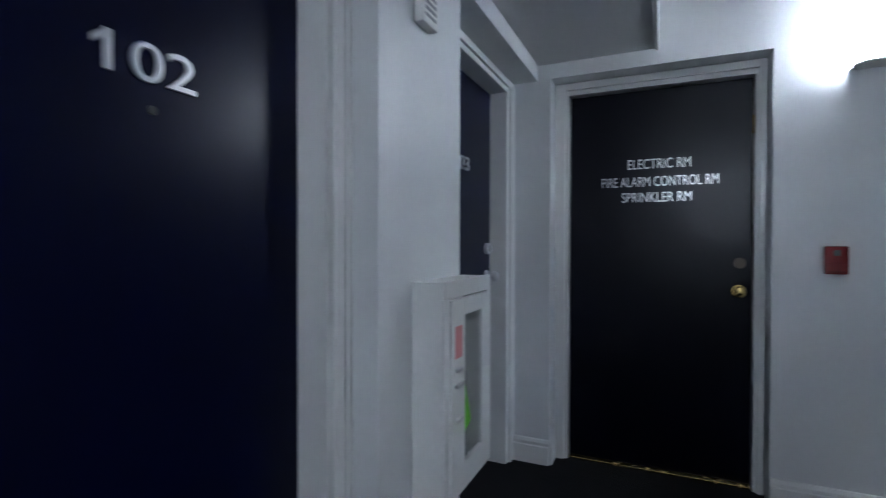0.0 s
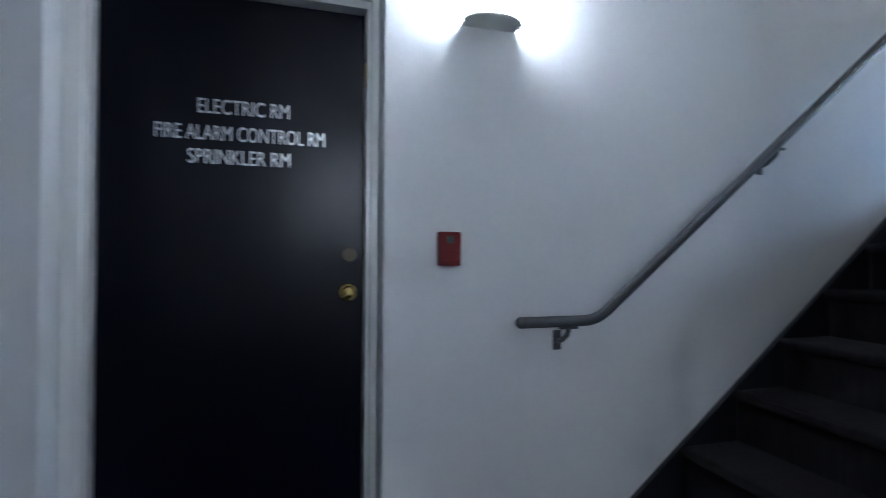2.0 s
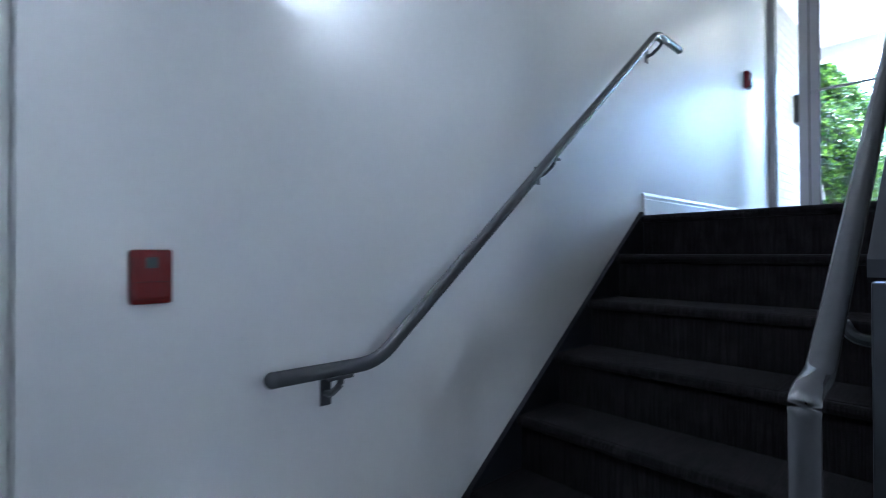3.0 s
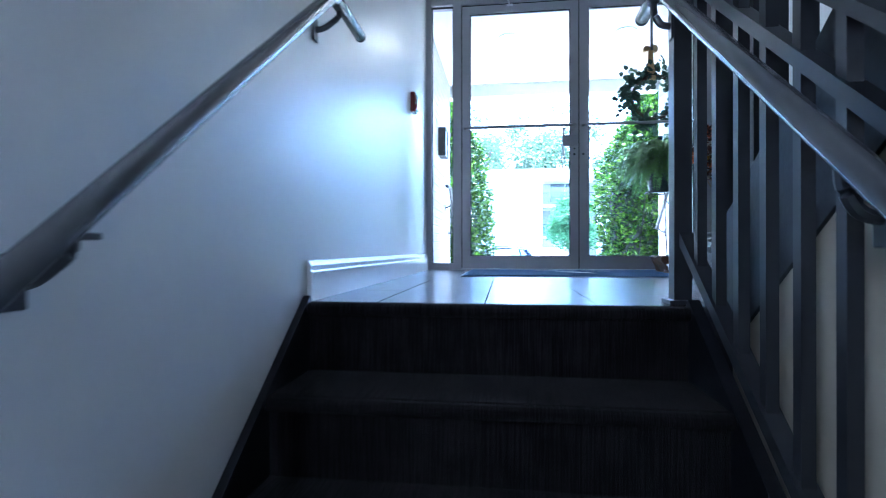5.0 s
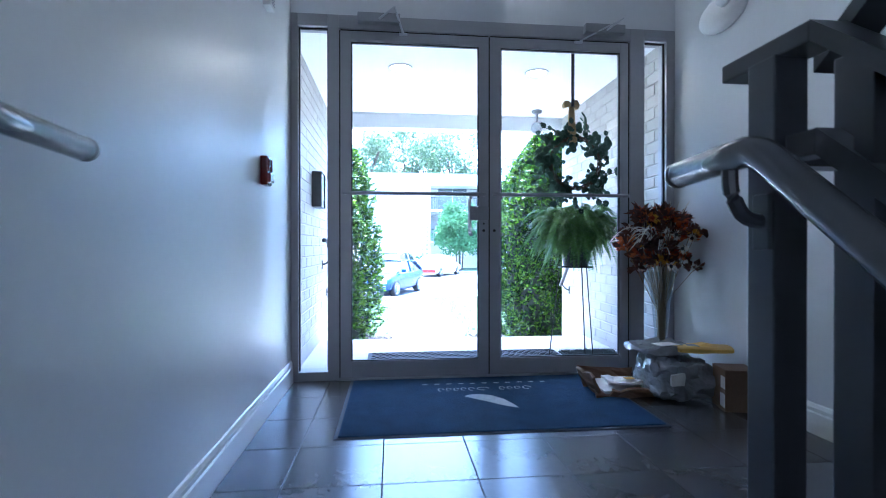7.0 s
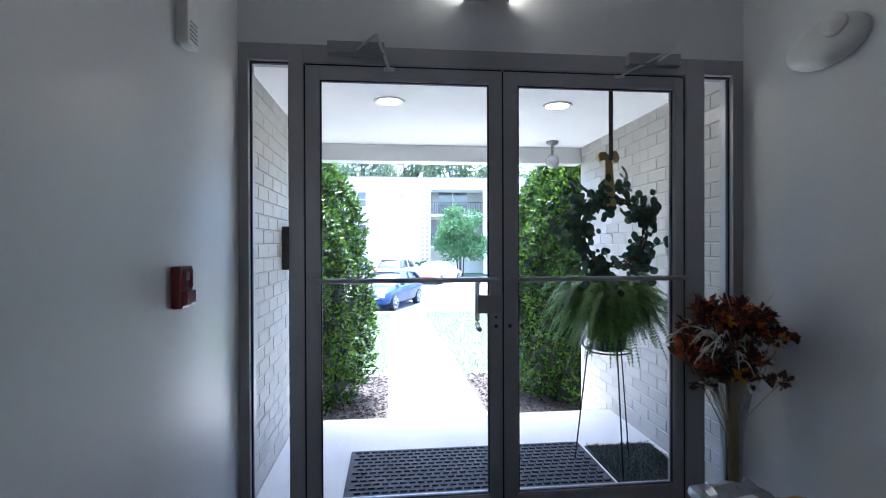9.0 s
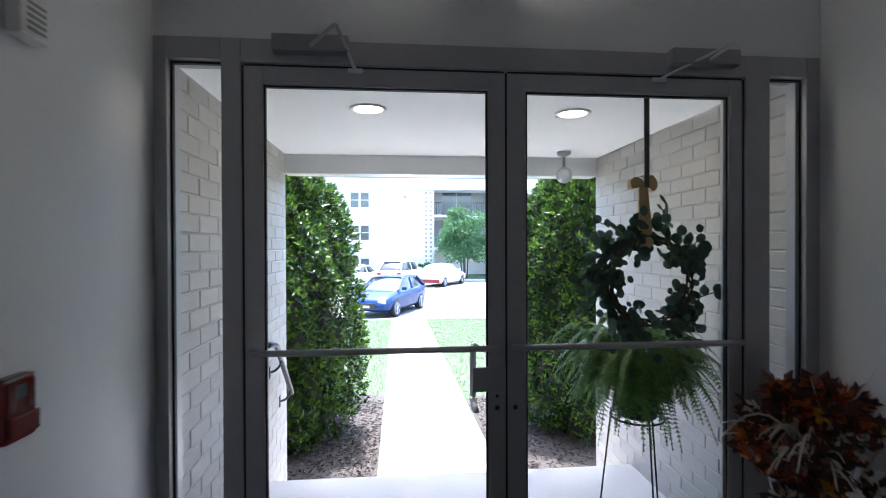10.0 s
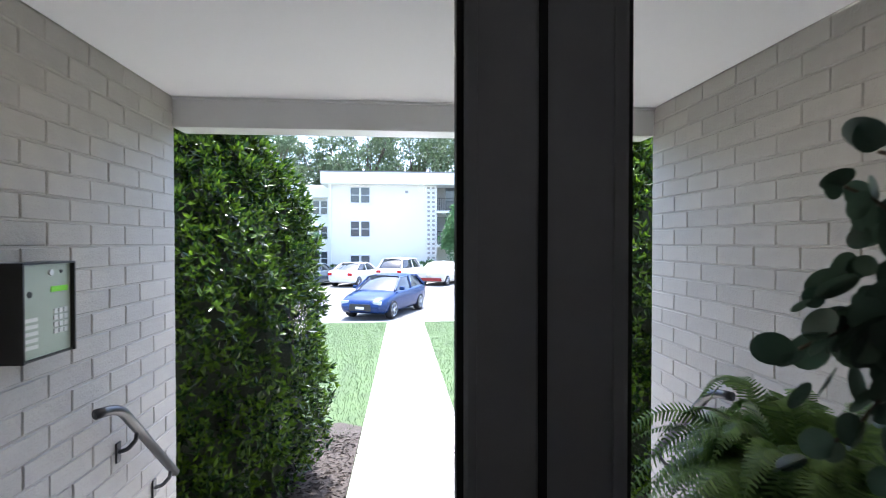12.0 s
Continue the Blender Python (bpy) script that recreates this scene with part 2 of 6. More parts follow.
COVER = pmat("pale_car_cover", (0.62, 0.58, 0.52), 0.7, var=0.12, scale=3, bump=0.5, bscale=8)
CARGLASS = pmat("dark_car_glass", (0.02, 0.025, 0.03), 0.05, 0.0, var=0.05, rvar=0, spec=0.9)
TYRE = pmat("tyre_rubber", (0.015, 0.015, 0.016), 0.85, var=0.2)
RIMM = pmat("alloy_rim", (0.55, 0.56, 0.58), 0.25, 0.9, var=0.05)
LAMPL = pmat("headlight_lens", (0.6, 0.62, 0.65), 0.1, 0.3, var=0.05)
TAILL = pmat("tail_light_lens", (0.4, 0.01, 0.01), 0.15, var=0.05)
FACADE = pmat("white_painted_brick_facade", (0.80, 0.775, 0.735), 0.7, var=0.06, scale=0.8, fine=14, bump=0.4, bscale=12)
ROOFEDGE = pmat("white_fascia", (0.80, 0.79, 0.77), 0.5, var=0.04)
ROOFTOP = pmat("roof_membrane", (0.25, 0.25, 0.25), 0.9, var=0.1)
WINGLASS = pmat("window_glass_dark", (0.05, 0.06, 0.07), 0.06, 0.0, var=0.2, scale=0.6, rvar=0, spec=0.9)
WINFRAME = pmat("white_window_frame", (0.62, 0.62, 0.62), 0.4, var=0.05)
# darker than the facade: recess shade painted into the colour
RECESS_SHADE = pmat("painted_recess_shade", (0.35, 0.33, 0.31), 0.8, var=0.08)

# ---------------------------------------------------------------- builders
def root_of(ob):
    while ob.parent:
        ob = ob.parent
    return ob


def bake(name, bm, material, smooth=False):
    me = bpy.data.meshes.new(name)
    bmesh.ops.recalc_face_normals(bm, faces=bm.faces)
    bm.to_mesh(me)
    bm.free()
    me.materials.append(material)
    if smooth:
        me.polygons.foreach_set("use_smooth", [True] * len(me.polygons))
    return me


def part(name, bm, material, parent, label="", smooth=False):
    """Links a bmesh, drawn in world places, as one mesh object under a thing or a part."""
    base = root_of(parent).matrix_basis.translation
    bmesh.ops.translate(bm, vec=-base, verts=bm.verts)
    ob = new(name, bake(name, bm, material, smooth))
    ob.parent = parent
    if label:
        ob["label"] = label
    return ob


def solid(name, bm, material, label="", category="", kind="", group="", smooth=False):
    ob = new(name, bake(name, bm, material, smooth))
    return tagged(ob, label, category, group, kind)


def thing(name, at, label, category, group="", kind=""):
    ob = new(name)
    ob.empty_display_size = 0.05
    ob.location = at
    ob.matrix_basis = Matrix.Translation(at)
    return tagged(ob, label, category, group, kind)


def box(bm, x0, x1, y0, y1, z0, z1, bevel=0.0, turn=None):
    m = Matrix.Translation(((x0 + x1) / 2, (y0 + y1) / 2, (z0 + z1) / 2))
    if turn is not None:
        m = m @ turn
    r = bmesh.ops.create_cube(bm, size=1, matrix=m @ Matrix.Diagonal((abs(x1 - x0), abs(y1 - y0), abs(z1 - z0), 1)))
    if bevel:
        es = list({e for v in r["verts"] for e in v.link_edges})
        bmesh.ops.bevel(bm, geom=es, offset=bevel, segments=2, affect="EDGES", profile=0.6)
    return bm


def B(*a, **k):
    return box(bmesh.new(), *a, **k)


def prism(bm, pts, axis, a, b):
    """A polygon drawn in the two other axes, drawn out along axis from a to b."""
    def at(p, d):
        return {"x": (d, p[0], p[1]), "y": (p[0], d, p[1]), "z": (p[0], p[1], d)}[axis]
    lo, hi = [bm.verts.new(at(p, a)) for p in pts], [bm.verts.new(at(p, b)) for p in pts]
    n = len(pts)
    bm.faces.new(lo)
    bm.faces.new(hi[::-1])
    for i in range(n):
        bm.faces.new((lo[i], hi[i], hi[(i + 1) % n], lo[(i + 1) % n]))
    return bm


def tube(bm, pts, r, seg=10, squash=1.0, taper=1.0, caps=True):
    """A round bar along a line of points."""
    pts = [Vector(p) for p in pts]
    rings = []
    n = len(pts)
    for i, p in enumerate(pts):
        d = ((pts[min(i + 1, n - 1)] - pts[max(i - 1, 0)])).normalized()
        up = Vector((0, 0, 1)) if abs(d.z) < 0.95 else Vector((0, 1, 0))
        u = d.cross(up).normalized()
        v = u.cross(d).normalized()
        rr = r * (1 + (taper - 1) * i / max(1, n - 1))
        rings.append([bm.verts.new(p + u * math.cos(a) * rr + v * math.sin(a) * rr * squash) for a in (2 * math.pi * k / seg for k in range(seg))])
    for a, b in zip(rings, rings[1:]):
        for k in range(seg):
            bm.faces.new((a[k], a[(k + 1) % seg], b[(k + 1) % seg], b[k]))
    if caps:
        bm.faces.new(rings[0][::-1])
        bm.faces.new(rings[-1])
    return bm


def T(*a, **k):
    return tube(bmesh.new(), *a, **k)


def rounded(pts, r, n=5):
    """A line of points with its corners rounded."""
    pts = [Vector(p) for p in pts]
    out = [pts[0]]
    for a, b, c in zip(pts, pts[1:], pts[2:]):
        p, q = b + (a - b).normalized() * r, b + (c - b).normalized() * r
        for i in range(n + 1):
            t = i / n
            out.append(p * (1 - t) ** 2 + b * 2 * t * (1 - t) + q * t * t)
    out.append(pts[-1])
    return out


def lathe(bm, cx, cy, prof, seg=20):
    rings = [[bm.verts.new((cx + r * math.cos(a), cy + r * math.sin(a), z)) for a in (2 * math.pi * k / seg for k in range(seg))] for r, z in prof]
    for a, b in zip(rings, rings[1:]):
        for k in range(seg):
            bm.faces.new((a[k], a[(k + 1) % seg], b[(k + 1) % seg], b[k]))
    return bm


def disc(bm, c, n, r, depth, seg=20, dome=0.0):
    """A round plate on a surface, its axis along n."""
    c, n = Vector(c), Vector(n).normalized()
    q = Vector((0, 0, 1)).rotation_difference(n)
    prof = [(0.0001, 0), (r, 0), (r, depth * 0.7), (r * 0.93, depth), (0.0001, depth + dome)]
    rings = [[bm.verts.new(c + q @ Vector((rr * math.cos(a), rr * math.sin(a), z))) for a in (2 * math.pi * k / seg for k in range(seg))] for rr, z in prof]
    for a, b in zip(rings, rings[1:]):
        for k in range(seg):
            bm.faces.new((a[k], a[(k + 1) % seg], b[(k + 1) % seg], b[k]))
    return bm


def leaves_mesh(name, places, dirs, length, width, material, rng, fold=0.25, faces_to=None):
    """Many small folded leaves in one mesh."""
    n = len(places)
    d = dirs / np.linalg.norm(dirs, axis=1, keepdims=True)
    ref = rng.normal(size=(n, 3)) if faces_to is None else faces_to + rng.normal(0, 0.25, (n, 3))
    side = np.cross(d, ref)
    side /= np.linalg.norm(side, axis=1, keepdims=True) + 1e-9
    nor = np.cross(side, d)
    L = (length * rng.uniform(0.6, 1.25, n))[:, None]
    Wd = (width * rng.uniform(0.7, 1.2, n))[:, None]
    a = places
    tip = places + d * L
    m1 = places + d * L * 0.45 + side * Wd * 0.5 + nor * Wd * fold
    m2 = places + d * L * 0.45 - side * Wd * 0.5 + nor * Wd * fold
    mid = places + d * L * 0.5
    v = np.stack([a, m1, tip, m2, mid], 1).reshape(-1, 3)
    i = np.arange(n)[:, None] * 5
    f = np.concatenate([i + [0, 1, 4], i + [1, 2, 4], i + [2, 3, 4], i + [3, 0, 4]], 1).reshape(-1, 3)
    me = bpy.data.meshes.new(name)
    me.from_pydata(v.tolist(), [], f.tolist())
    me.materials.append(material)
    return me


def mesh_part(name, me, parent, label=""):
    me.transform(Matrix.Translation(-root_of(parent).matrix_basis.translation))
    ob = new(name, me)
    ob.parent = parent
    if label:
        ob["label"] = label
    return ob


def words(text, parent, name, origin, right, height, width, material, depth=0.003, label=""):
    """Letters that stand out from a surface: origin is the lower left corner, right the way of reading."""
    cu = bpy.data.curves.new(name, "FONT")
    cu.body, cu.size, cu.extrude = text, 1.0, 0.5
    tmp = new("tmp_text", cu)
    bpy.context.view_layer.update()
    me = bpy.data.meshes.new_from_object(tmp)
    bpy.data.objects.remove(tmp)
    co = np.array([v.co[:] for v in me.vertices])
    lo, hi = co.min(0), co.max(0)
    s = (co - lo) / (hi - lo)
    r, u = Vector(right).normalized(), Vector((0, 0, 1))
    nrm = r.cross(u)
    o = Vector(origin)
    pts = np.array(o)[None] + s[:, :1] * width * np.array(r) + s[:, 1:2] * height * np.array(u) + (s[:, 2:3]) * depth * np.array(nrm)
    for v, p in zip(me.vertices, pts):
        v.co = p
    me.name = name
    me.materials.clear()
    me.materials.append(material)
    return mesh_part(name, me, parent, label)


# ---------------------------------------------------------------- plan
FZ = -1.385                  # lower hall floor
RISE, RUN = 0.212, 0.2635    # stairs
W = 2.435                    # landing width
DY = 2.44                    # inner face of the glazed front
HEAD = 0.70                  # underside of the recesses' heads
CZ = 0.778                   # hall ceiling
YC = -3.655                  # hall wall with the flat doors
TOP = 3.7
SX = 1.185                   # width of the lower flight

S = dict(kind="structure")
# walls
bm = B(-0.25, 0, -2.58, DY + 0.1, FZ - 0.1, TOP)
box(bm, -0.25, 0, -3.585, -2.58, HEAD, TOP)
box(bm, -0.25, 0, -3.79, -3.585, FZ - 0.1, TOP)
box(bm, -0.36, -0.25, -3.79, -2.4, FZ - 0.1, HEAD + 0.3)
box(bm, -0.25, 0, -6.6, -3.79, CZ + 0.3, TOP)
wall_left = solid("wall_left", bm, PAINT, "pale gray painted wall beside the stairs", "wall", **S)

bm = B(1.105, 1.62, -4.0, YC, FZ - 0.1, CZ + 0.28)
box(bm, 0, 1.105, -4.0, YC, HEAD - 0.005, CZ + 0.28)
box(bm, 1.62, 2.76, -4.0, YC, HEAD - 0.005, CZ + 0.28)
box(bm, 2.76, 4.4, -4.0, YC, FZ - 0.1, CZ + 0.28)
box(bm, -0.25, 2.9, -4.12, -4.0, FZ - 0.1, CZ + 0.28)
solid("wall_south", bm, PAINT, "pale gray hall wall with recessed flat doors", "wall", **S)

bm = B(W, W + 0.22, -1.6, DY + 0.1, FZ - 0.1, TOP)
box(bm, W, 4.4, -1.75, -1.6, FZ - 0.1, CZ)
solid("wall_right", bm, PAINT, "pale gray painted wall beside the lobby", "wall", **S)
solid("wall_east", B(4.4, 4.6, -6.8, -1.6, FZ - 0.1, TOP), PAINT, "plain pale gray end wall of the hall", "wall", **S)
bm = B(-0.25, 4.6, -6.8, -6.6, CZ, TOP)
box(bm, W + 0.22, 4.4, -1.75, -1.6, CZ + 0.3, TOP)
solid("wall_back", bm, PAINT, "plain pale gray wall of the upper hall", "wall", **S)
bm = B(0, W, DY - 0.005, DY + 0.2, 2.212, TOP)
wall_front = solid("wall_front", bm, PAINT, "pale gray wall above the glazed entrance", "wall", **S)
solid("ceiling", B(-0.25, 4.6, -6.8, DY + 0.2, TOP, TOP + 0.2), CEIL, "plain white stairwell ceiling", "ceiling", **S)
bm = B(0.002, 4.4, YC + 0.002, -3.07, CZ, CZ + 0.28)
box(bm, SX + 0.1, 4.4, -3.07, -1.08, CZ, CZ + 0.28)
box(bm, 0.002, 4.4, -6.6, YC + 0.002, CZ + 0.01, CZ + 0.28)
solid("ceiling_hall", bm, CEIL, "white hall ceiling with an exposed slab edge", "ceiling", **S)
solid("trim_slab_edge", B(0.002, SX + 0.09, -3.07, -3.055, CZ - 0.012, CZ + 0.30, bevel=0.003), TRIM, "white painted board on the slab edge", "trim", **S)

# floors
solid("floor_hall", B(-0.25, 4.4, -4.1, -1.1, FZ - 0.15, FZ), HALLCARPET, "dark blue-gray carpeted hall floor", "floor", **S)
bm = B(SX + 0.003, W, -1.59, -0.02, FZ - 0.15, FZ + 0.002)
solid("floor_under_stairs", bm, HALLCARPET, "dark carpet under the upper flight", "floor", **S)
floor_landing = solid("floor_landing", B(0.003, W, 0.02, DY + 0.13, -0.28, -0.006), GROUT, "dark slate-tiled lobby floor with thin grout lines", "floor", **S)

# baseboards
def base_profile(h=0.135):
    return [(0, 0), (0.016, 0), (0.016, h - 0.04), (0.011, h - 0.034), (0.013, h - 0.018), (0.006, h - 0.004), (0, h)]


def baseboard_x(name, x, sgn, y0, y1, z, label="white painted moulded baseboard"):
    return solid(name, prism(bmesh.new(), [(x + sgn * a, z + b) for a, b in base_profile()], "y", y0, y1), TRIM, label, "baseboard", **S)


def baseboard_y(name, y, x0, x1, z, label="white painted moulded baseboard"):
    return solid(name, prism(bmesh.new(), [(y + a, z + b) for a, b in base_profile()], "x", x0, x1), TRIM, label, "baseboard", **S)


baseboard_x("baseboard_1", 0.001, 1, 0.03, DY - 0.002, -0.004, "white moulded baseboard along the lobby wall")
baseboard_x("baseboard_2", W - 0.001, -1, 0.3, DY - 0.002, -0.004, "white moulded baseboard along the lobby wall")
baseboard_x("baseboard_3", 0.001, 1, -2.578, -1.62, FZ)
baseboard_x("baseboard_4", 0.001, 1, -3.788, -3.587, FZ)
baseboard_y("baseboard_5", YC + 0.001, 1.11, 1.615, FZ)
bm = prism(bmesh.new(), [(-3.587 + a, FZ + b) for a, b in base_profile()], "x", -0.1, 0.001)
solid("baseboard_6", bm, TRIM, "short white baseboard in the door recess", "baseboard", **S)

# ---------------------------------------------------------------- lower flight
stairs = thing("stairs_lower", (SX / 2, -0.8, FZ), "short flight of dark carpeted stairs up to the lobby", "stairs", kind="structure")
zs = [-RISE * i for i in range(7)] + [FZ]
for i in range(6):
    y1, y0, z = -RUN * i, -RUN * (i + 1), -RISE * (i + 1)
    bm = B(0.022, SX - 0.03, y0 - 0.002, 0.015, z - (0.22 if i < 5 else 0.14), z - 0.001)
    tube(bm, [(0.022, y0 - 0.012, z - 0.021), (SX - 0.03, y0 - 0.012, z - 0.021)], 0.0205, seg=12)
    part("step", bm, CARPET, stairs, "carpeted step with a rounded nosing" if i == 0 else "")
bm = B(0.022, SX - 0.03, -0.002, 0.03, -0.3, -0.012)
tube(bm, [(0.022, -0.006, -0.021), (SX - 0.03, -0.006, -0.021)], 0.0205, seg=12)
part("step", bm, CARPET, stairs)
for x0, x1, lab in ((0.0015, 0.024, "dark painted wall stringer"), (SX - 0.032, SX, "dark painted outer stringer")):
    up = 0.05
    prof = [(0.03, -0.012), (0.0, up - 0.03), (-RUN * 6 - 0.05, -RISE * 6 - 0.02), (-RUN * 6 - 0.05, FZ + 0.001), (-0.9, FZ + 0.001), (0.03, -0.45)]
    part("stringer", prism(bmesh.new(), prof, "x", x0, x1), STRINGER, stairs, lab)

# ---------------------------------------------------------------- upper flight
upper = thing("stairs_upper", (1.8, -0.5, 0), "dark flight of stairs rising from the lobby to the upper hall", "stairs", kind="structure")
UX0, UX1, UR = SX + 0.085, W - 0.004, 0.212
for i in range(5):
    y1, z = -RUN * i - 0.002, UR * (i + 1)
    bm = B(UX0 + 0.03, UX1, y1 - RUN - 0.02, y1, z - 0.05, z)
    box(bm, UX0 + 0.03, UX1, y1 - 0.02, y1 - 0.002, z - UR, z - 0.05)
    part("step", bm, CARPET, upper)
sl = UR / RUN
prof = [(0.06, 0.0), (0.06, 0.24), (-0.02, 0.29), (-1.1, 0.29 + 1.08 * sl), (-1.1, 0.77), (-0.12, -0.015), (-0.02, -0.10), (0.019, -0.12), (0.019, 0.0)]
part("stringer", prism(bmesh.new(), prof, "x", UX0 - 0.008, UX0 + 0.03), STRINGER, upper, "dark painted side stringer")
prof = [(-0.025, -0.12), (-1.09, -0.12 + 1.065 * sl), (-1.09, -0.16 + 1.065 * sl), (-0.025, -0.16)]
part("soffit", prism(bmesh.new(), prof, "x", UX0 + 0.03, UX1), STRINGER, upper, "dark underside panel")

prof = [(-0.002, FZ + 0.002), (-0.002, -0.09), (-0.03, -0.08), (-0.12, 0.03), (-1.09, 0.80), (-1.09, FZ + 0.002)]
solid("wall_under_stairs", prism(bmesh.new(), prof, "x", UX0 + 0.002, UX0 + 0.028), CREAM, "cream painted wall closing the space under the upper flight", "wall", **S)

# ---------------------------------------------------------------- wall handrail
def bracket(parent, x_wall, x_rail, y, z_rail, sgn, down=0.085):
    bm = B(x_wall, x_wall + sgn * 0.006, y - 0.017, y + 0.017, z_rail - down - 0.035, z_rail - down + 0.04, bevel=0.002)
    tube(bm, rounded([(x_wall, y, z_rail - down), (x_wall + sgn * 0.035, y, z_rail - down + 0.004), (x_rail, y, z_rail - 0.045), (x_rail, y, z_rail - 0.012)], 0.015, 3), 0.010, 8)
    box(bm, x_rail - 0.012, x_rail + 0.012, y - 0.035, y + 0.035, z_rail - 0.028, z_rail - 0.018, bevel=0.002)
    return part("bracket", bm, RAIL, parent, "cast rail bracket", smooth=False)


RX = 0.088
rail = thing("handrail", (RX, -0.9, 0.1), "gray painted metal handrail fixed to the stair wall", "handrail", "stair handrails")
A_, B_, C_, D_ = (RX, -2.10, -0.517), (RX, -1.79, -0.517), (RX, 0.035, 0.985), (RX, 0.325, 0.975)
part("rail", T(rounded([A_, B_, C_, D_], 0.06, 6), 0.0205, 14), RAILTOP, rail, smooth=True)
for e in (A_, D_):
    bm = bmesh.new()
    bmesh.ops.create_uvsphere(bm, u_segments=12, v_segments=8, radius=0.0215, matrix=Matrix.Translation(e))
    part("end_cap", bm, RAILTOP, rail, smooth=True)
for y, z in ((-1.91, -0.517), (-0.92, 0.205), (0.09, 0.983)):
    bracket(rail, 0.0015, RX, y, z, 1)

# ---------------------------------------------------------------- stair guard
GX = 1.172
guard = thing("stair_guard", (GX, -0.8, 0), "dark gray metal stair guard with square balusters and newel posts", "railing", "stair guards")
part("newel_post", B(GX - 0.033, GX + 0.019, 0.071, 0.123, -0.004, 1.08, bevel=0.003), RAIL, guard)
part("newel_foot", B(GX - 0.050, GX + 0.036, 0.054, 0.140, -0.004, 0.012, bevel=0.003), RAIL, guard)
part("newel_post", B(GX - 0.02, GX + 0.02, -1.62, -1.58, FZ, -0.25, bevel=0.003), RAIL, guard)
gs = 0.815


def sloped(bm, x0, x1, ya, za, yb, zb, h):
    return prism(bm, [(ya, za), (yb, zb), (yb, zb - h), (ya, za - h)], "x", x0, x1)


def grail(name, z0, h, half, ystart, mat, lab):
    bm = B(GX - half, GX + half, 0.02, ystart, z0 - h, z0, bevel=0.003)
    sloped(bm, GX - half, GX + half, 0.0205, z0, -1.60, z0 - 1.62 * gs, h)
    return part(name, bm, mat, guard, lab)


grail("top_rail", 1.105, 0.028, 0.027, 0.19, RAIL, "flat cap rail")
grail("middle_rail", 0.965, 0.035, 0.018, 0.07, RAIL, "")
bm = sloped(bmesh.new(), GX - 0.02, GX + 0.02, 0.066, 0.215, -1.595, 0.215 - 1.66 * gs, 0.04)
part("bottom_rail", bm, RAIL, guard)
for i in range(13):
    y = -0.04 - 0.118 * i
    zt, zb = 1.105 - (0.02 - y) * gs - 0.02, 0.215 - (0.066 - y) * gs - 0.02
    part("baluster", B(GX - 0.0125, GX + 0.0125, y - 0.0125, y + 0.0125, zb, zt), RAIL, guard)
HX = 1.086
hr = thing("handrail", (HX, -0.7, 0.2), "gray painted metal handrail bracketed to the stair guard", "handrail", "stair handrails")
hy = -1.61
hz = 0.94 - 1.65 * gs
pts = rounded([(HX, 0.215, 0.93), (HX, 0.04, 0.94), (HX, hy, hz), (HX, hy - 0.10, hz - 0.012), (HX, hy - 0.10, hz - 0.31), (HX, hy + 0.02, hz - 0.31), (HX + 0.06, hy + 0.03, hz - 0.31)], 0.03, 6)
part("rail", T(pts, 0.0215, 14), RAILTOP, hr, smooth=True)
bm = bmesh.new()
bmesh.ops.create_uvsphere(bm, u_segments=12, v_segments=8, radius=0.0225, matrix=Matrix.Translation((HX, 0.215, 0.93)))
part("end_cap", bm, RAILTOP, hr, smooth=True)
for y, z in ((0.09, 0.935), (-0.75, 0.94 - 0.79 * gs), (-1.45, 0.94 - 1.49 * gs)):
    bm = B(GX - 0.039, GX - 0.012, y - 0.016, y + 0.016, z - 0.13, z - 0.05, bevel=0.002)
    tube(bm, rounded([(GX - 0.03, y, z - 0.09), (HX + 0.02, y, z - 0.085), (HX, y, z - 0.045), (HX, y, z - 0.012)], 0.015, 3), 0.011, 8)
    part("bracket", bm, RAIL, hr)

G2 = 1.312
guard2 = thing("stair_guard", (G2, -0.5, 0), "dark gray metal guard rising beside the upper flight", "railing", "stair guards")
part("newel_post", B(G2 - 0.036, G2 + 0.014, 0.068, 0.118, -0.004, 1.095, bevel=0.003), RAIL, guard2)
bm = sloped(bmesh.new(), G2 - 0.03, G2 + 0.03, 0.16, 1.12, -1.12, 1.12 + 1.28 * gs, 0.03)
part("top_rail", bm, RAIL, guard2)
bm = sloped(bmesh.new(), G2 - 0.018, G2 + 0.018, 0.10, 0.94, -1.12, 0.94 + 1.22 * gs, 0.035)
part("middle_rail", bm, RAIL, guard2)
for i in range(9):
    y = -0.05 - 0.118 * i
    part("baluster", B(G2 - 0.0125, G2 + 0.0125, y - 0.0125, y + 0.0125, 0.12 + (-0.02 - y) * sl, 1.10 + (0.16 - y) * gs), RAIL, guard2)
part("tie_bar", B(GX + 0.0185, G2 - 0.0355, 0.08, 0.12, 0.925, 0.96), RAIL, guard2)

# ---------------------------------------------------------------- hall doors
def casing(parent, bm_fn, mat=TRIM):
    return part("casing", bm_fn, mat, parent, "white painted door casing")


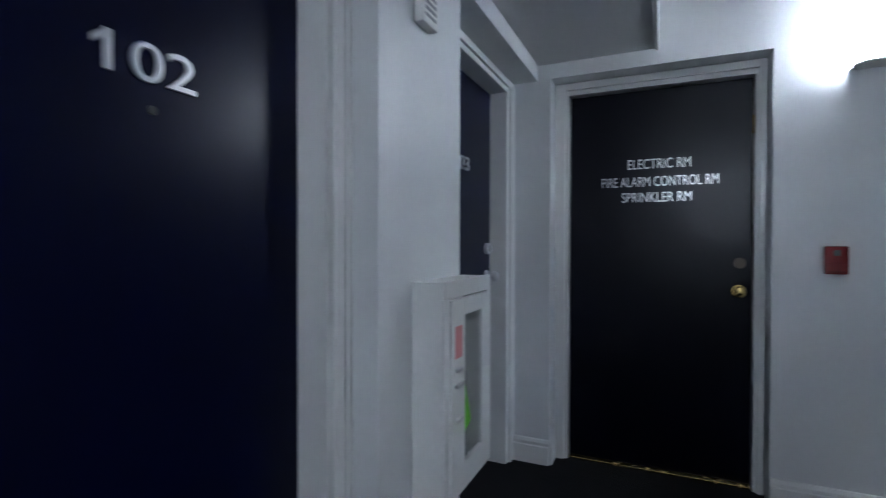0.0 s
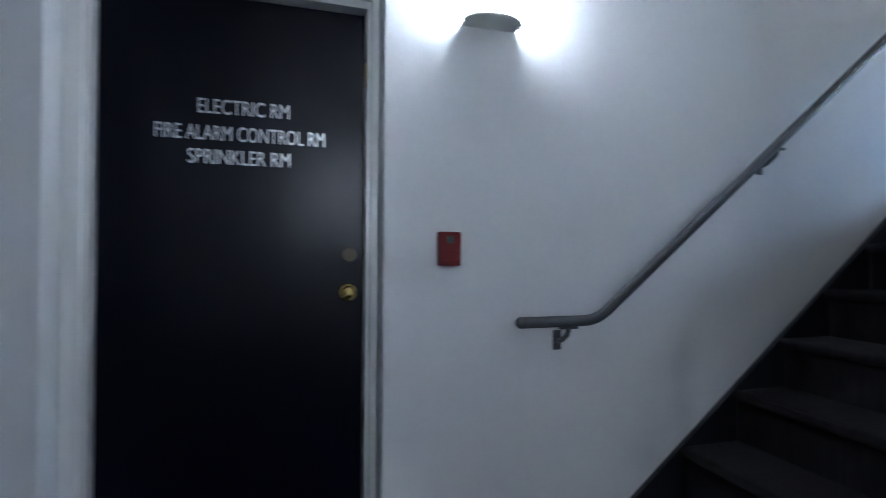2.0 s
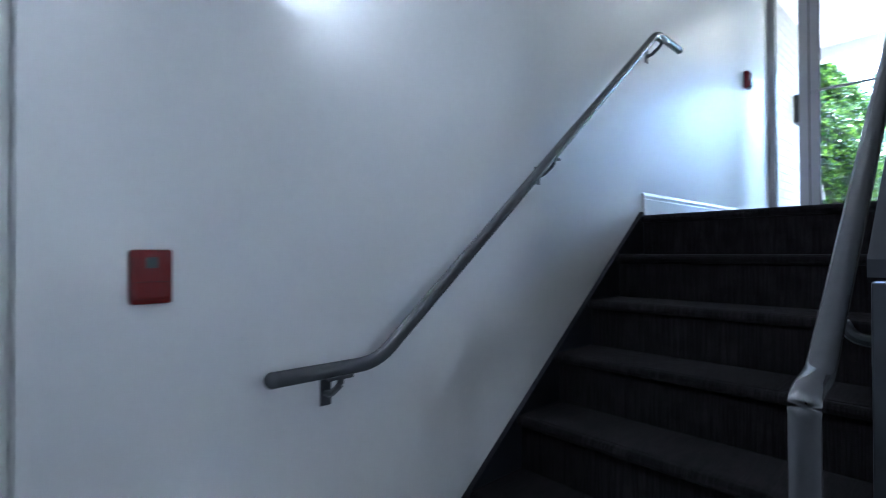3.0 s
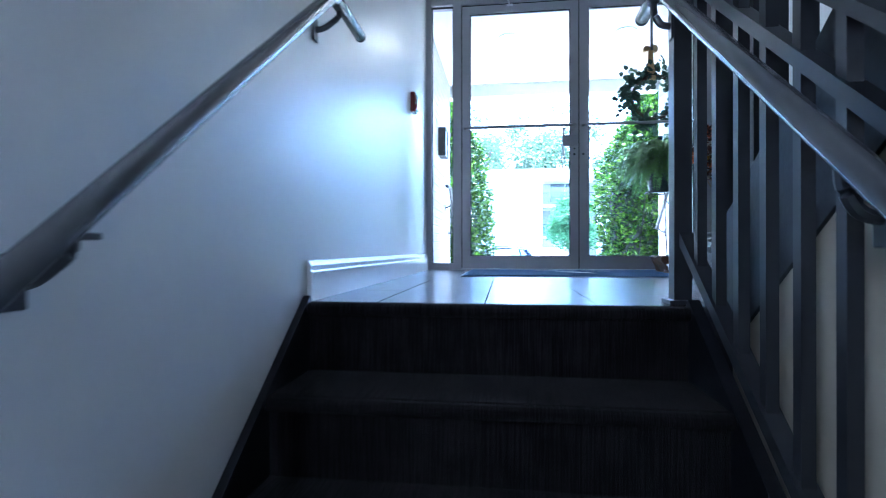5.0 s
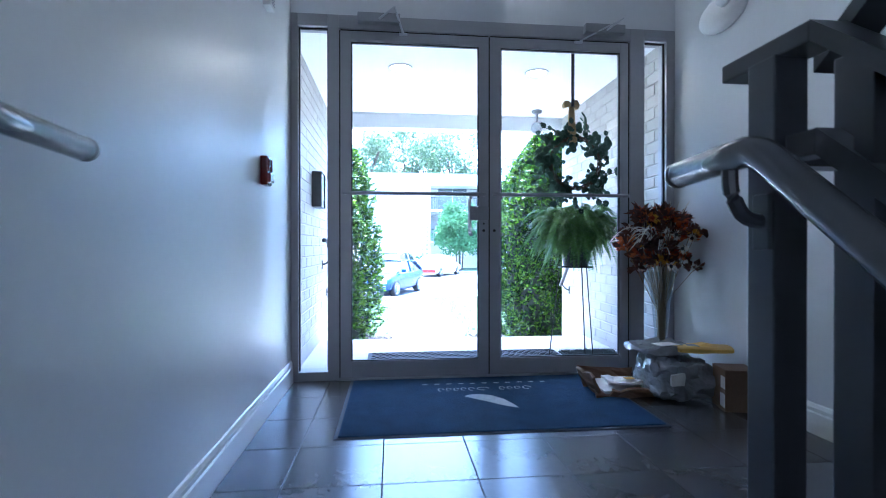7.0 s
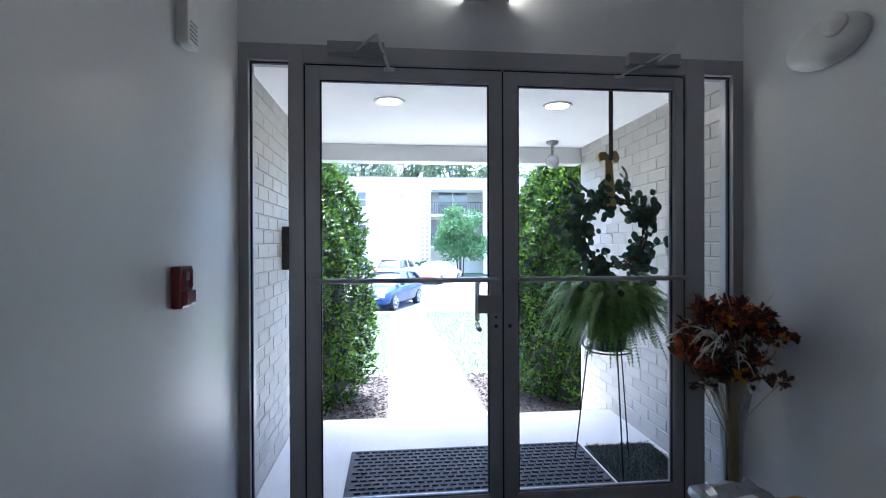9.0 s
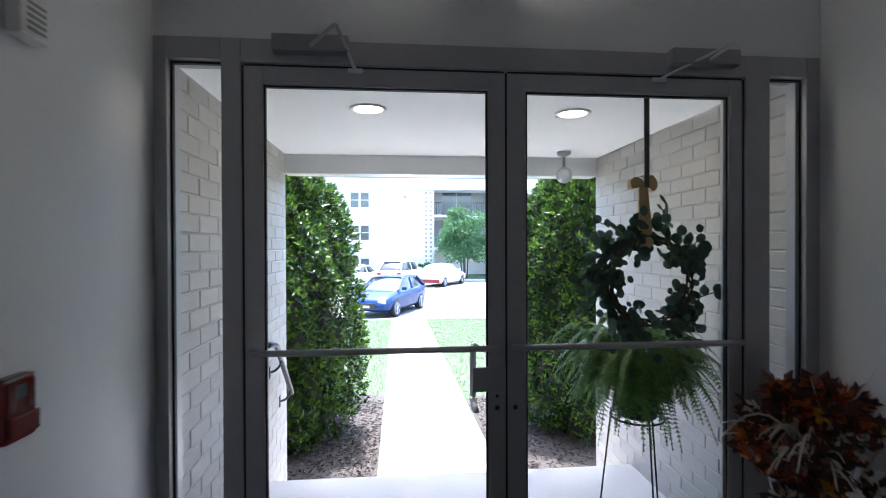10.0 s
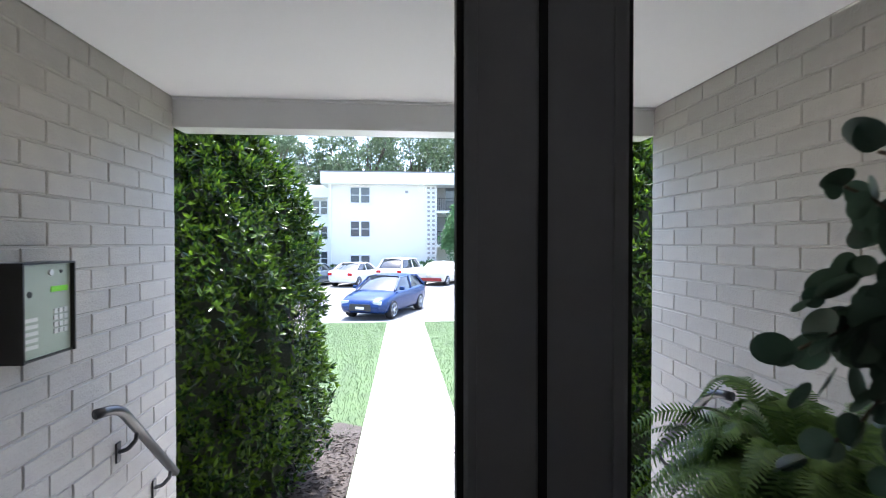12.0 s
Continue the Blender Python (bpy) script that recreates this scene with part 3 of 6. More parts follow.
# service door, in the stair wall
DX, SY0, SY1, SZT = -0.172, -3.505, -2.632, 0.628
d1 = thing("door_1", (DX, (SY0 + SY1) / 2, FZ), "dark navy service door with white lettering and brass knob", "door", kind="structure")
leaf = part("door_leaf", B(DX - 0.045, DX, SY0, SY1, FZ + 0.012, SZT, bevel=0.002), BLACKNAVY, d1)
bm = B(-0.25, DX + 0.05, SY0 - 0.075, SY0 - 0.004, FZ, SZT + 0.05)
box(bm, -0.25, DX + 0.05, SY1 + 0.004, SY1 + 0.047, FZ, SZT + 0.05)
box(bm, -0.25, DX + 0.05, SY0 - 0.004, SY1 + 0.004, SZT + 0.004, SZT + 0.05)
box(bm, DX + 0.05, DX + 0.066, SY0 - 0.075, SY0 - 0.022, FZ, SZT + 0.068, bevel=0.003)
box(bm, DX + 0.05, DX + 0.066, SY1 + 0.018, SY1 + 0.047, FZ, SZT + 0.068, bevel=0.003)
box(bm, DX + 0.05, DX + 0.066, SY0 - 0.022, SY1 + 0.018, SZT + 0.03, SZT + 0.068, bevel=0.003)
casing(d1, bm)
part("threshold", B(DX - 0.02, DX + 0.03, SY0, SY1, FZ, FZ + 0.010, bevel=0.003), BRASS, d1, "worn brass threshold")
bm = disc(bmesh.new(), (DX, -2.688, -0.419), (1, 0, 0), 0.033, 0.008)
tube(bm, [(DX, -2.688, -0.419), (DX + 0.04, -2.688, -0.419)], 0.011, 10)
bmesh.ops.create_uvsphere(bm, u_segments=16, v_segments=10, radius=0.028, matrix=Matrix.Translation((DX + 0.052, -2.688, -0.419)) @ Matrix.Diagonal((0.75, 1, 1, 1)))
part("door_knob", bm, BRASS, d1, "round brass knob", smooth=True)
bm = disc(bmesh.new(), (DX, -2.684, -0.279), (1, 0, 0), 0.027, 0.014)
part("deadbolt", bm, BRONZE, d1, "dull bronze deadbolt")
part("hinge", T([(DX + 0.008, SY1 + 0.004, 0.355), (DX + 0.008, SY1 + 0.004, 0.445)], 0.007, 8), BRASS, d1)
for text, y0, y1, z in (("ELECTRIC RM", -3.205, -2.902, 0.212), ("FIRE ALARM CONTROL RM", -3.337, -2.777, 0.119), ("SPRINKLER RM", -3.235, -2.898, 0.036)):
    words(text, d1, "lettering", (DX + 0.001, y0, z), (0, 1, 0), 0.052, y1 - y0, SILVER, 0.003, "white stick-on capital letters")

def flat_door(name, x0, x1, yface, ycas, cas_l, cas_r, num, nx, nz, ztop, label, latch_low=True):
    """A flat's door in the south wall; x0 is the latch side, x1 the hinge side."""
    d = thing(name, ((x0 + x1) / 2, yface, FZ), label, "door", kind="structure")
    part("door_leaf", B(x0, x1, yface - 0.045, yface, FZ + 0.012, ztop, bevel=0.002), NAVY, d)
    bm = B(cas_l, x0 - 0.003, -4.0, ycas, FZ, ztop + 0.003)
    box(bm, x1 + 0.003, cas_r, -4.0, ycas, FZ, ztop + 0.003)
    box(bm, cas_l, cas_r, -4.0, ycas, ztop + 0.003, ztop + 0.062)
    box(bm, cas_l, x0 - 0.03, ycas, ycas + 0.014, FZ, ztop + 0.062, bevel=0.003)
    box(bm, x1 + 0.03, cas_r, ycas, ycas + 0.014, FZ, ztop + 0.062, bevel=0.003)
    box(bm, x0 - 0.03, x1 + 0.03, ycas, ycas + 0.014, ztop + 0.028, ztop + 0.062, bevel=0.003)
    for e0, e1 in ((cas_l + 0.006, cas_l + 0.02), (x0 - 0.048, x0 - 0.036), (x1 + 0.036, x1 + 0.048), (cas_r - 0.02, cas_r - 0.006)):
        if e1 < x0 - 0.03 or e0 > x1 + 0.03:
            box(bm, e0, e1, ycas + 0.012, ycas + 0.021, FZ, ztop + 0.05, bevel=0.003)
    casing(d, bm)
    part("kick_plate", B(x0 + 0.02, x1 - 0.02, yface + 0.0005, yface + 0.003, FZ + 0.03, -1.092, bevel=0.001), STEEL, d, "brushed steel kick plate")
    kx = x0 + 0.065 if latch_low else x1 - 0.065
    bm = disc(bmesh.new(), (kx, yface, -0.36), (0, 1, 0), 0.033, 0.008)
    tube(bm, [(kx, yface, -0.36), (kx, yface + 0.04, -0.36)], 0.011, 10)
    bmesh.ops.create_uvsphere(bm, u_segments=16, v_segments=10, radius=0.028, matrix=Matrix.Translation((kx, yface + 0.052, -0.36)) @ Matrix.Diagonal((1, 0.75, 1, 1)))
    part("door_knob", bm, STEEL, d, "satin steel knob", smooth=True)
    bm = disc(bmesh.new(), (kx, yface, -0.212), (0, 1, 0), 0.03, 0.018)
    box(bm, kx - 0.006, kx + 0.006, yface + 0.016, yface + 0.032, -0.228, -0.196)
    part("deadbolt", bm, STEEL, d, "satin steel deadbolt")
    wd = 0.165
    words(num, d, "door_number", (nx + wd / 2, yface + 0.001, nz), (-1, 0, 0), 0.066, wd, SILVER, 0.006, "silver door number " + num)
    flag = [(nx + wd / 2 - 0.004, nz + 0.066), (nx + wd / 2 + 0.018, nz + 0.048), (nx + wd / 2 + 0.018, nz + 0.037), (nx + wd / 2 - 0.004, nz + 0.052)]
    part("numeral_flag", prism(bmesh.new(), flag, "y", yface + 0.001, yface + 0.007), SILVER, d)
    bm = disc(bmesh.new(), (nx, yface, nz - 0.045), (0, 1, 0), 0.008, 0.003)
    part("peephole", bm, DARKPL, d)
    return d


flat_door("door_2", 0.092, 1.005, -3.895, -3.80, 0.003, 1.10, "103", 0.50, 0.165, 0.628, "navy blue painted flat door with silver number 103")
flat_door("door_3", 1.705, 2.62, -3.83, -3.745, 1.622, 2.72, "102", 2.07, 0.09, 0.628, "navy blue painted flat door with silver number 102", False)

# ---------------------------------------------------------------- extinguisher cabinet
cx0, cx1, cy0, cy1, cz0, cz1 = 1.085, 1.45, YC + 0.002, -3.55, -0.90, -0.29
cab = thing("extinguisher_cabinet", ((cx0 + cx1) / 2, cy0, cz0), "white metal fire extinguisher cabinet with a glazed door", "cabinet")
bm = B(cx0, cx1, cy0, cy1 - 0.02, cz0, cz1)
face = max(bm.faces, key=lambda f: f.calc_center_median().y)
bmesh.ops.inset_region(bm, faces=[face], thickness=0.008)
r_ = bmesh.ops.extrude_face_region(bm, geom=[face])
bmesh.ops.translate(bm, vec=(0, cy0 + 0.026 - cy1, 0), verts=[g for g in r_["geom"] if isinstance(g, bmesh.types.BMVert)])
bmesh.ops.delete(bm, geom=[face], context="FACES")
part("body", bm, CABINET, cab)
bm = B(cx0 - 0.004, cx1 + 0.004, cy1 - 0.02, cy1 - 0.004, cz1 - 0.045, cz1 + 0.003, bevel=0.003)
box(bm, cx0 - 0.004, cx0 + 0.03, cy1 - 0.02, cy1 - 0.004, cz0 - 0.003, cz1 - 0.045)
box(bm, cx1 - 0.03, cx1 + 0.004, cy1 - 0.02, cy1 - 0.004, cz0 - 0.003, cz1 - 0.045)
box(bm, cx0 + 0.03, cx1 - 0.03, cy1 - 0.02, cy1 - 0.004, cz0 - 0.003, cz0 + 0.03)
part("face_frame", bm, CABINET, cab)
dx0, dx1, dz0, dz1 = cx0 + 0.033, cx1 - 0.033, cz0 + 0.033, cz1 - 0.05
bm = B(dx0, dx0 + 0.055, cy1 - 0.012, cy1 + 0.001, dz0, dz1, bevel=0.002)
box(bm, dx1 - 0.10, dx1, cy1 - 0.012, cy1 + 0.001, dz0, dz1, bevel=0.002)
box(bm, dx0 + 0.055, dx1 - 0.10, cy1 - 0.012, cy1 + 0.001, dz1 - 0.05, dz1, bevel=0.002)
box(bm, dx0 + 0.055, dx1 - 0.10, cy1 - 0.012, cy1 + 0.001, dz0, dz0 + 0.05, bevel=0.002)
cdoor = part("door", bm, CABINET, cab, "white steel door frame")
pane = part("pane", B(dx0 + 0.05, dx1 - 0.095, cy1 - 0.008, cy1 - 0.005, dz0 + 0.045, dz1 - 0.045), GLASS, cdoor, "clear pane")
pane.visible_shadow = False
part("label", B(dx1 - 0.075, dx1 - 0.025, cy1 + 0.001, cy1 + 0.002, dz1 - 0.165, dz1 - 0.075), PINK, cdoor, "faded red label")
for lx0, lz in ((0.055, 0.20), (0.075, 0.245), (0.055, 0.34)):
    part("latch", B(dx1 - lx0, dx1 - 0.02, cy1 + 0.001, cy1 + 0.013, dz1 - lz, dz1 - lz + 0.010, bevel=0.002), STEEL, cdoor, "chrome latch")
ext = thing("fire_extinguisher", ((cx0 + cx1) / 2, -3.606, cz0 + 0.0085), "red fire extinguisher with a lime tag inside the cabinet", "extinguisher")
ex, ey = (cx0 + cx1) / 2, -3.606
# near-black cylinder: the cabinet's shadow is put into its colour
bm = lathe(bmesh.new(), ex, ey, [(0.0001, cz0 + 0.009), (0.036, cz0 + 0.012), (0.039, cz0 + 0.03), (0.039, cz0 + 0.32), (0.03, cz0 + 0.37), (0.02, cz0 + 0.39), (0.018, cz0 + 0.42), (0.0001, cz0 + 0.42)])
part("cylinder", bm, DARKPL, ext, "cylinder coloured dark for the shadow in the cabinet", smooth=True)
bm = B(ex - 0.012, ex + 0.012, ey - 0.01, ey + 0.035, cz0 + 0.42, cz0 + 0.435, bevel=0.002)
part("valve", bm, DARKPL, ext)
q = Matrix.Rotation(radians(22), 4, "Y")
part("tag", box(bmesh.new(), ex - 0.005, ex + 0.05, -3.565, -3.562, cz0 + 0.16, cz0 + 0.32, turn=q), LIME, ext, "lime green inspection tag")

# ---------------------------------------------------------------- pull stations
def pull_station(y, z, xw, w=0.084, h=0.122, label=""):
    """A rounded red box: a ribbed upper half with a dark slot, a proud pull bar below."""
    p = thing("fire_alarm_pull_station", (xw, y, z - h / 2), label, "fire alarm", "fire alarm pull stations")
    part("body", B(xw, xw + 0.034, y - w / 2, y + w / 2, z - h / 2, z + h / 2, bevel=0.008), RED, p)
    part("handle", B(xw + 0.033, xw + 0.047, y - w * 0.42, y + w * 0.42, z - h * 0.40, z - h * 0.08, bevel=0.005), RED, p, "red pull bar")
    part("window", B(xw + 0.0335, xw + 0.0365, y - w * 0.14, y + w * 0.14, z + h * 0.16, z + h * 0.36), DARKPL, p, "dark recess")
    for k in (-0.34, -0.24, 0.24, 0.34):
        part("rib", B(xw + 0.033, xw + 0.039, y + w * (k - 0.025), y + w * (k + 0.025), z - h * 0.02, z + h * 0.42, bevel=0.0015), RED, p, "raised glossy rib")
    return p


pull_station(-2.35, -0.254, 0.001, label="red fire alarm pull station on the stair wall")
pull_station(1.80, 1.165, 0.001, 0.09, 0.135, "dark red fire alarm pull station beside the entrance")

# ---------------------------------------------------------------- sconces
def sconce(name_label, c, n, w, h, d, glow=LAMPGLASS, tube_mat=BULB):
    """A bowed glass front held off the wall between two metal ends, open at its sides; n points away from the wall."""
    c, n = Vector(c), Vector(n)
    s = Vector((0, 0, 1)).cross(n)
    sc = thing("wall_sconce", c, name_label, "wall lamp", "wall sconces")

    def arc(z, k=1.0, off=0.045, steps=14):
        return [c + s * (math.cos(a) * w / 2 * k) + n * (off + math.sin(a) * (d - 0.035) * k) + Vector((0, 0, z)) for a in (math.pi * i / steps for i in range(steps + 1))]
    bm = bmesh.new()
    rings = [[bm.verts.new(p) for p in arc(z, k)] for z, k in ((-h / 2, 1.0), (h / 2, 1.0), (h / 2, 0.95), (-h / 2, 0.95))]
    for lo, hi in zip(rings, rings[1:] + rings[:1]):
        for i in range(len(lo) - 1):
            bm.faces.new((lo[i], lo[i + 1], hi[i + 1], hi[i]))
    for i in (0, -1):
        bm.faces.new([r[i] for r in rings])
    part("shade", bm, glow, sc, "glowing bowed frosted glass shade", smooth=False)
    for z0, z1 in ((-h / 2 - 0.010, -h / 2 - 0.001), (h / 2 + 0.001, h / 2 + 0.010)):
        bm = bmesh.new()
        rims = []
        for z in (z0, z1):
            rims.append([bm.verts.new(c + s * (w * 0.5) + n * 0.001 + Vector((0, 0, z)))] + [bm.verts.new(p) for p in arc(z, 1.04)] + [bm.verts.new(c - s * (w * 0.5) + n * 0.001 + Vector((0, 0, z)))])
        a, b = rims
        bm.faces.new(a)
        bm.faces.new(b[::-1])
        for i in range(len(a)):
            j = (i + 1) % len(a)
            bm.faces.new((a[i], a[j], b[j], b[i]))
        cap = part("end_cap", bm, WHITEPL, sc, "pale metal end plate")
        for k in (-1, 1):
            q = c + s * (k * w * 0.49) + n * 0.05 + Vector((0, 0, z0 if z0 < 0 else z1))
            bm = bmesh.new()
            bmesh.ops.create_cube(bm, size=1, matrix=Matrix.Translation(q) @ Matrix.Diagonal((0.012, 0.012, 0.016, 1)))
            part("clip", bm, STEEL, cap, "small bright clip")
    part("lamp_tube", T([c + n * 0.048 + Vector((0, 0, -h * 0.4)), c + n * 0.048 + Vector((0, 0, h * 0.4))], 0.014, 10), tube_mat, sc, "bright lamp tube")
    bm = bmesh.new()
    o = [c + s * (sx * w * 0.36) + n * dd + Vector((0, 0, sz * h * 0.5)) for dd in (0.001, 0.010) for sx, sz in ((-1, -1), (1, -1), (1, 1), (-1, 1))]
    vs = [bm.verts.new(p) for p in o]
    for f in ((0, 1, 2, 3), (7, 6, 5, 4), (0, 4, 5, 1), (1, 5, 6, 2), (2, 6, 7, 3), (3, 7, 4, 0)):
        bm.faces.new([vs[i] for i in f])
    part("back_plate", bm, WHITEPL, sc)
    return sc


sconce("bowed frosted glass wall sconce, lit, on the stair wall", (0.0, -2.2, 0.715), (1, 0, 0), 0.215, 0.29, 0.10)
sconce("bowed frosted glass wall sconce, lit, in the hall", (4.4, -2.35, 0.50), (-1, 0, 0), 0.215, 0.29, 0.10, HALLGLASS)
sconce("bowed frosted glass wall sconce, lit, above the entrance", (1.13, DY - 0.005, 2.60), (0, -1, 0), 0.215, 0.29, 0.10, DIMGLASS, DIMBULB)
# added lamp out of view, brightens the landing and its walls from behind
sconce("unseen wall sconce added in the upper hall to light the lobby", (1.5, -6.6, 2.6), (0, 1, 0), 0.215, 0.29, 0.10, HALLGLASS)

# chime box high on the hall wall
v = thing("door_chime", (1.39, YC + 0.001, 0.42), "small white louvred sounder high on the hall wall", "sounder")
part("body", B(1.345, 1.44, YC + 0.001, YC + 0.03, 0.425, 0.60, bevel=0.004), WHITEPL, v)
for i in range(4):
    part("slot", B(1.36, 1.425, YC + 0.0295, YC + 0.032, 0.445 + i * 0.018, 0.453 + i * 0.018), GREYPL, v)

# ---------------------------------------------------------------- glazed entrance
FY0, FY1 = 2.432, 2.535
front = thing("window_1", (W / 2, FY0, 0), "gray aluminium glazed entrance frame with narrow sidelights", "window frame", kind="structure")
def bar(name, x0, x1, z0, z1, y0=FY0, y1=FY1, lab=""):
    return part(name, B(x0, x1, y0, y1, z0, z1, bevel=0.003), ALU, front, lab)


bar("frame_post", 0.002, 0.046, 0.0, 2.212)
bar("frame_post", 0.222, 0.287, 0.0, 2.212)
bar("frame_post", 2.128, 2.226, 0.0, 2.212)
bar("frame_post", 2.376, W - 0.003, 0.0, 2.212)
bar("frame_head", 0.287, 2.128, 2.130, 2.212, lab="gray aluminium head bar")
for a, b in ((0.046, 0.222), (2.226, 2.376)):
    bar("frame_head", a, b, 2.137, 2.212)
    bar("frame_sill", a, b, 0.0, 0.055)
    p = part("pane", B(a + 0.004, b - 0.004, 2.478, 2.484, 0.05, 2.14), GLASS, front, "clear sidelight pane")
    p.visible_shadow = False
    bm = B(a, a + 0.007, 2.46, 2.478, 0.055, 2.137)
    box(bm, b - 0.007, b, 2.46, 2.478, 0.055, 2.137)
    box(bm, a + 0.007, b - 0.007, 2.46, 2.478, 2.130, 2.137)
    part("gasket", bm, RUBBER, front, "black glazing gasket")
for a, b, lab in ((0.291, 1.2075, "open"), (1.2115, 2.124, "")):
    d = thing("door_4" if lab else "door_5", ((a + b) / 2, FY0, 0.004), "closed gray aluminium glass entrance door with a push bar", "door", kind="structure")
    y0, y1 = 2.442, 2.488
    g0, g1 = (0.359, 1.145) if lab else (1.285, 2.067)
    bm = B(a, g0, y0, y1, 0.012, 2.124, bevel=0.003)
    box(bm, g1, b, y0, y1, 0.012, 2.124, bevel=0.003)
    box(bm, g0, g1, y0, y1, 2.058, 2.124, bevel=0.002)
    box(bm, g0, g1, y0, y1, 0.012, 0.112, bevel=0.002)
    part("leaf_frame", bm, ALU, d, "brushed gray aluminium stiles and rails")
    p = part("pane", B(g0 - 0.01, g1 + 0.01, 2.467, 2.473, 0.10, 2.07), GLASS, d, "clear glass pane")
    p.visible_shadow = False
    bm = B(g0, g0 + 0.006, 2.449, 2.466, 0.112, 2.058)
    box(bm, g1 - 0.006, g1, 2.449, 2.466, 0.112, 2.058)
    box(bm, g0 + 0.006, g1 - 0.006, 2.449, 2.466, 2.052, 2.058)
    box(bm, g0 + 0.006, g1 - 0.006, 2.449, 2.466, 0.112, 0.118)
    part("gasket", bm, RUBBER, d, "black glazing gasket")
    # black strips stand in for the shadow line between leaf and frame
    for w0, w1 in ((a - 0.0035, a + 0.0035), (b - 0.0035, b + 0.0035)):
        part("weather_strip", B(w0 if w0 > 1.3 or w1 < 1.1 else w0 + (0.003 if lab else 0.002), w1 if w0 > 1.3 or w1 < 1.1 else w1 - 0.001, 2.4405, 2.4455, 0.014, 2.122), RUBBER, d, "black strip drawn as the shadow gap around the leaf")
    part("weather_strip", B(a + 0.004, b - 0.004, 2.4405, 2.4455, 2.121, 2.1275), RUBBER, d, "black strip drawn as the shadow gap around the leaf")
    bm = B(g0 - 0.014, g0 - 0.010, 2.4395, 2.445, 0.102, 2.068)
    box(bm, g1 + 0.010, g1 + 0.014, 2.4395, 2.445, 0.102, 2.068)
    box(bm, g0 - 0.010, g1 + 0.010, 2.4395, 2.445, 2.068, 2.072)
    box(bm, g0 - 0.010, g1 + 0.010, 2.4395, 2.445, 0.098, 0.102)
    part("glazing_bead", bm, ALU, d, "thin raised glazing bead")
    e0, e1 = (a + 0.028, b - 0.03) if lab else (a + 0.03, b - 0.02)
    pts = rounded([(e0, y0 + 0.002, 1.135), (e0, 2.405, 1.135), (e1, 2.405, 1.135), (e1, y0 + 0.002, 1.135)], 0.014, 4)
    part("push_bar", T(pts, 0.0115, 12), ALU, d, "round gray push bar", smooth=True)
    hx = 1.105 if lab else 1.30
    pts = rounded([(hx, y1, 1.125), (hx, y1 + 0.065, 1.125), (hx, y1 + 0.065, 0.89), (hx, y1, 0.89)], 0.05, 6)
    part("pull_handle", T(pts, 0.0125, 12), STEEL, d, "steel pull loop outside", smooth=True)
    if lab:
        part("latch_plate", B(1.085, 1.205, 2.425, 2.442, 0.975, 1.062, bevel=0.003), GREYPL, d, "dark gray latch guard plate")
        bm = disc(bmesh.new(), (1.176, 2.442, 0.912), (0, -1, 0), 0.009, 0.004, 12)
        disc(bm, (1.176, 2.442, 0.955), (0, -1, 0), 0.006, 0.003, 12)
        part("keyhole", bm, DARKPL, d)
    else:
        bm = disc(bmesh.new(), (1.243, 2.442, 0.912), (0, -1, 0), 0.009, 0.004, 12)
        part("keyhole", bm, DARKPL, d)
    bx = (0.40, 0.655) if lab else (1.815, 2.075)
    cl = part("door_closer", B(bx[0], bx[1], 2.385, 2.431, 2.158, 2.215, bevel=0.005), GREYPL, d, "gray door closer with folding arm")
    jx = (bx[1] - 0.03) if lab else (bx[1] - 0.03)
    kn = (jx - 0.005, 2.34, 2.232)
    bm = tube(bmesh.new(), [(bx[0] + 0.13, 2.37, 2.168), kn], 0.009, 6, squash=0.6)
    foot = (jx + 0.05, 2.432, 2.112) if lab else (bx[0] - 0.03, 2.432, 2.112)
    tube(bm, [kn, foot], 0.008, 6, squash=0.6)
    box(bm, foot[0] - 0.025, foot[0] + 0.025, 2.428, 2.442, 2.104, 2.118)
    part("arm", bm, SILVER, cl, "bright folding arm")
part("threshold", B(0.289, 2.126, FY0 - 0.01, FY1, 0.0, 0.010, bevel=0.002), ALU, front)

# ---------------------------------------------------------------- lobby fittings
hs = thing("smoke_sounder", (0.001, 1.845, 1.945), "small white wall sounder high beside the entrance", "sounder")
part("body", B(0.001, 0.04, 1.805, 1.89, 1.95, 2.10, bevel=0.006), WHITEPL, hs)
bm = bmesh.new()
for i in range(5):
    box(bm, 0.0395, 0.042, 1.82, 1.875, 1.965 + i * 0.014, 1.971 + i * 0.014)
part("grille", bm, GREYPL, hs, "gray slotted grille")

em = thing("emergency_light", (W - 0.001, 1.945, 2.1), "white oval emergency light with a round lamp head", "emergency light")
bm = bmesh.new()
bmesh.ops.create_uvsphere(bm, u_segments=24, v_segments=14, radius=1, matrix=Matrix.Translation((W - 0.012, 1.955, 2.10)) @ Matrix.Diagonal((0.075, 0.185, 0.095, 1)))
for vv in bm.verts:
    vv.co.x = min(vv.co.x, W - 0.001)
part("body", bm, WHITEPL, em, smooth=True)
bm = disc(bmesh.new(), (W - 0.066, 1.862, 2.13), (-1, -0.3, 0.15), 0.046, 0.022, 24, 0.01)
part("lamp_head", bm, WHITEPL, em, "round lamp head", smooth=True)

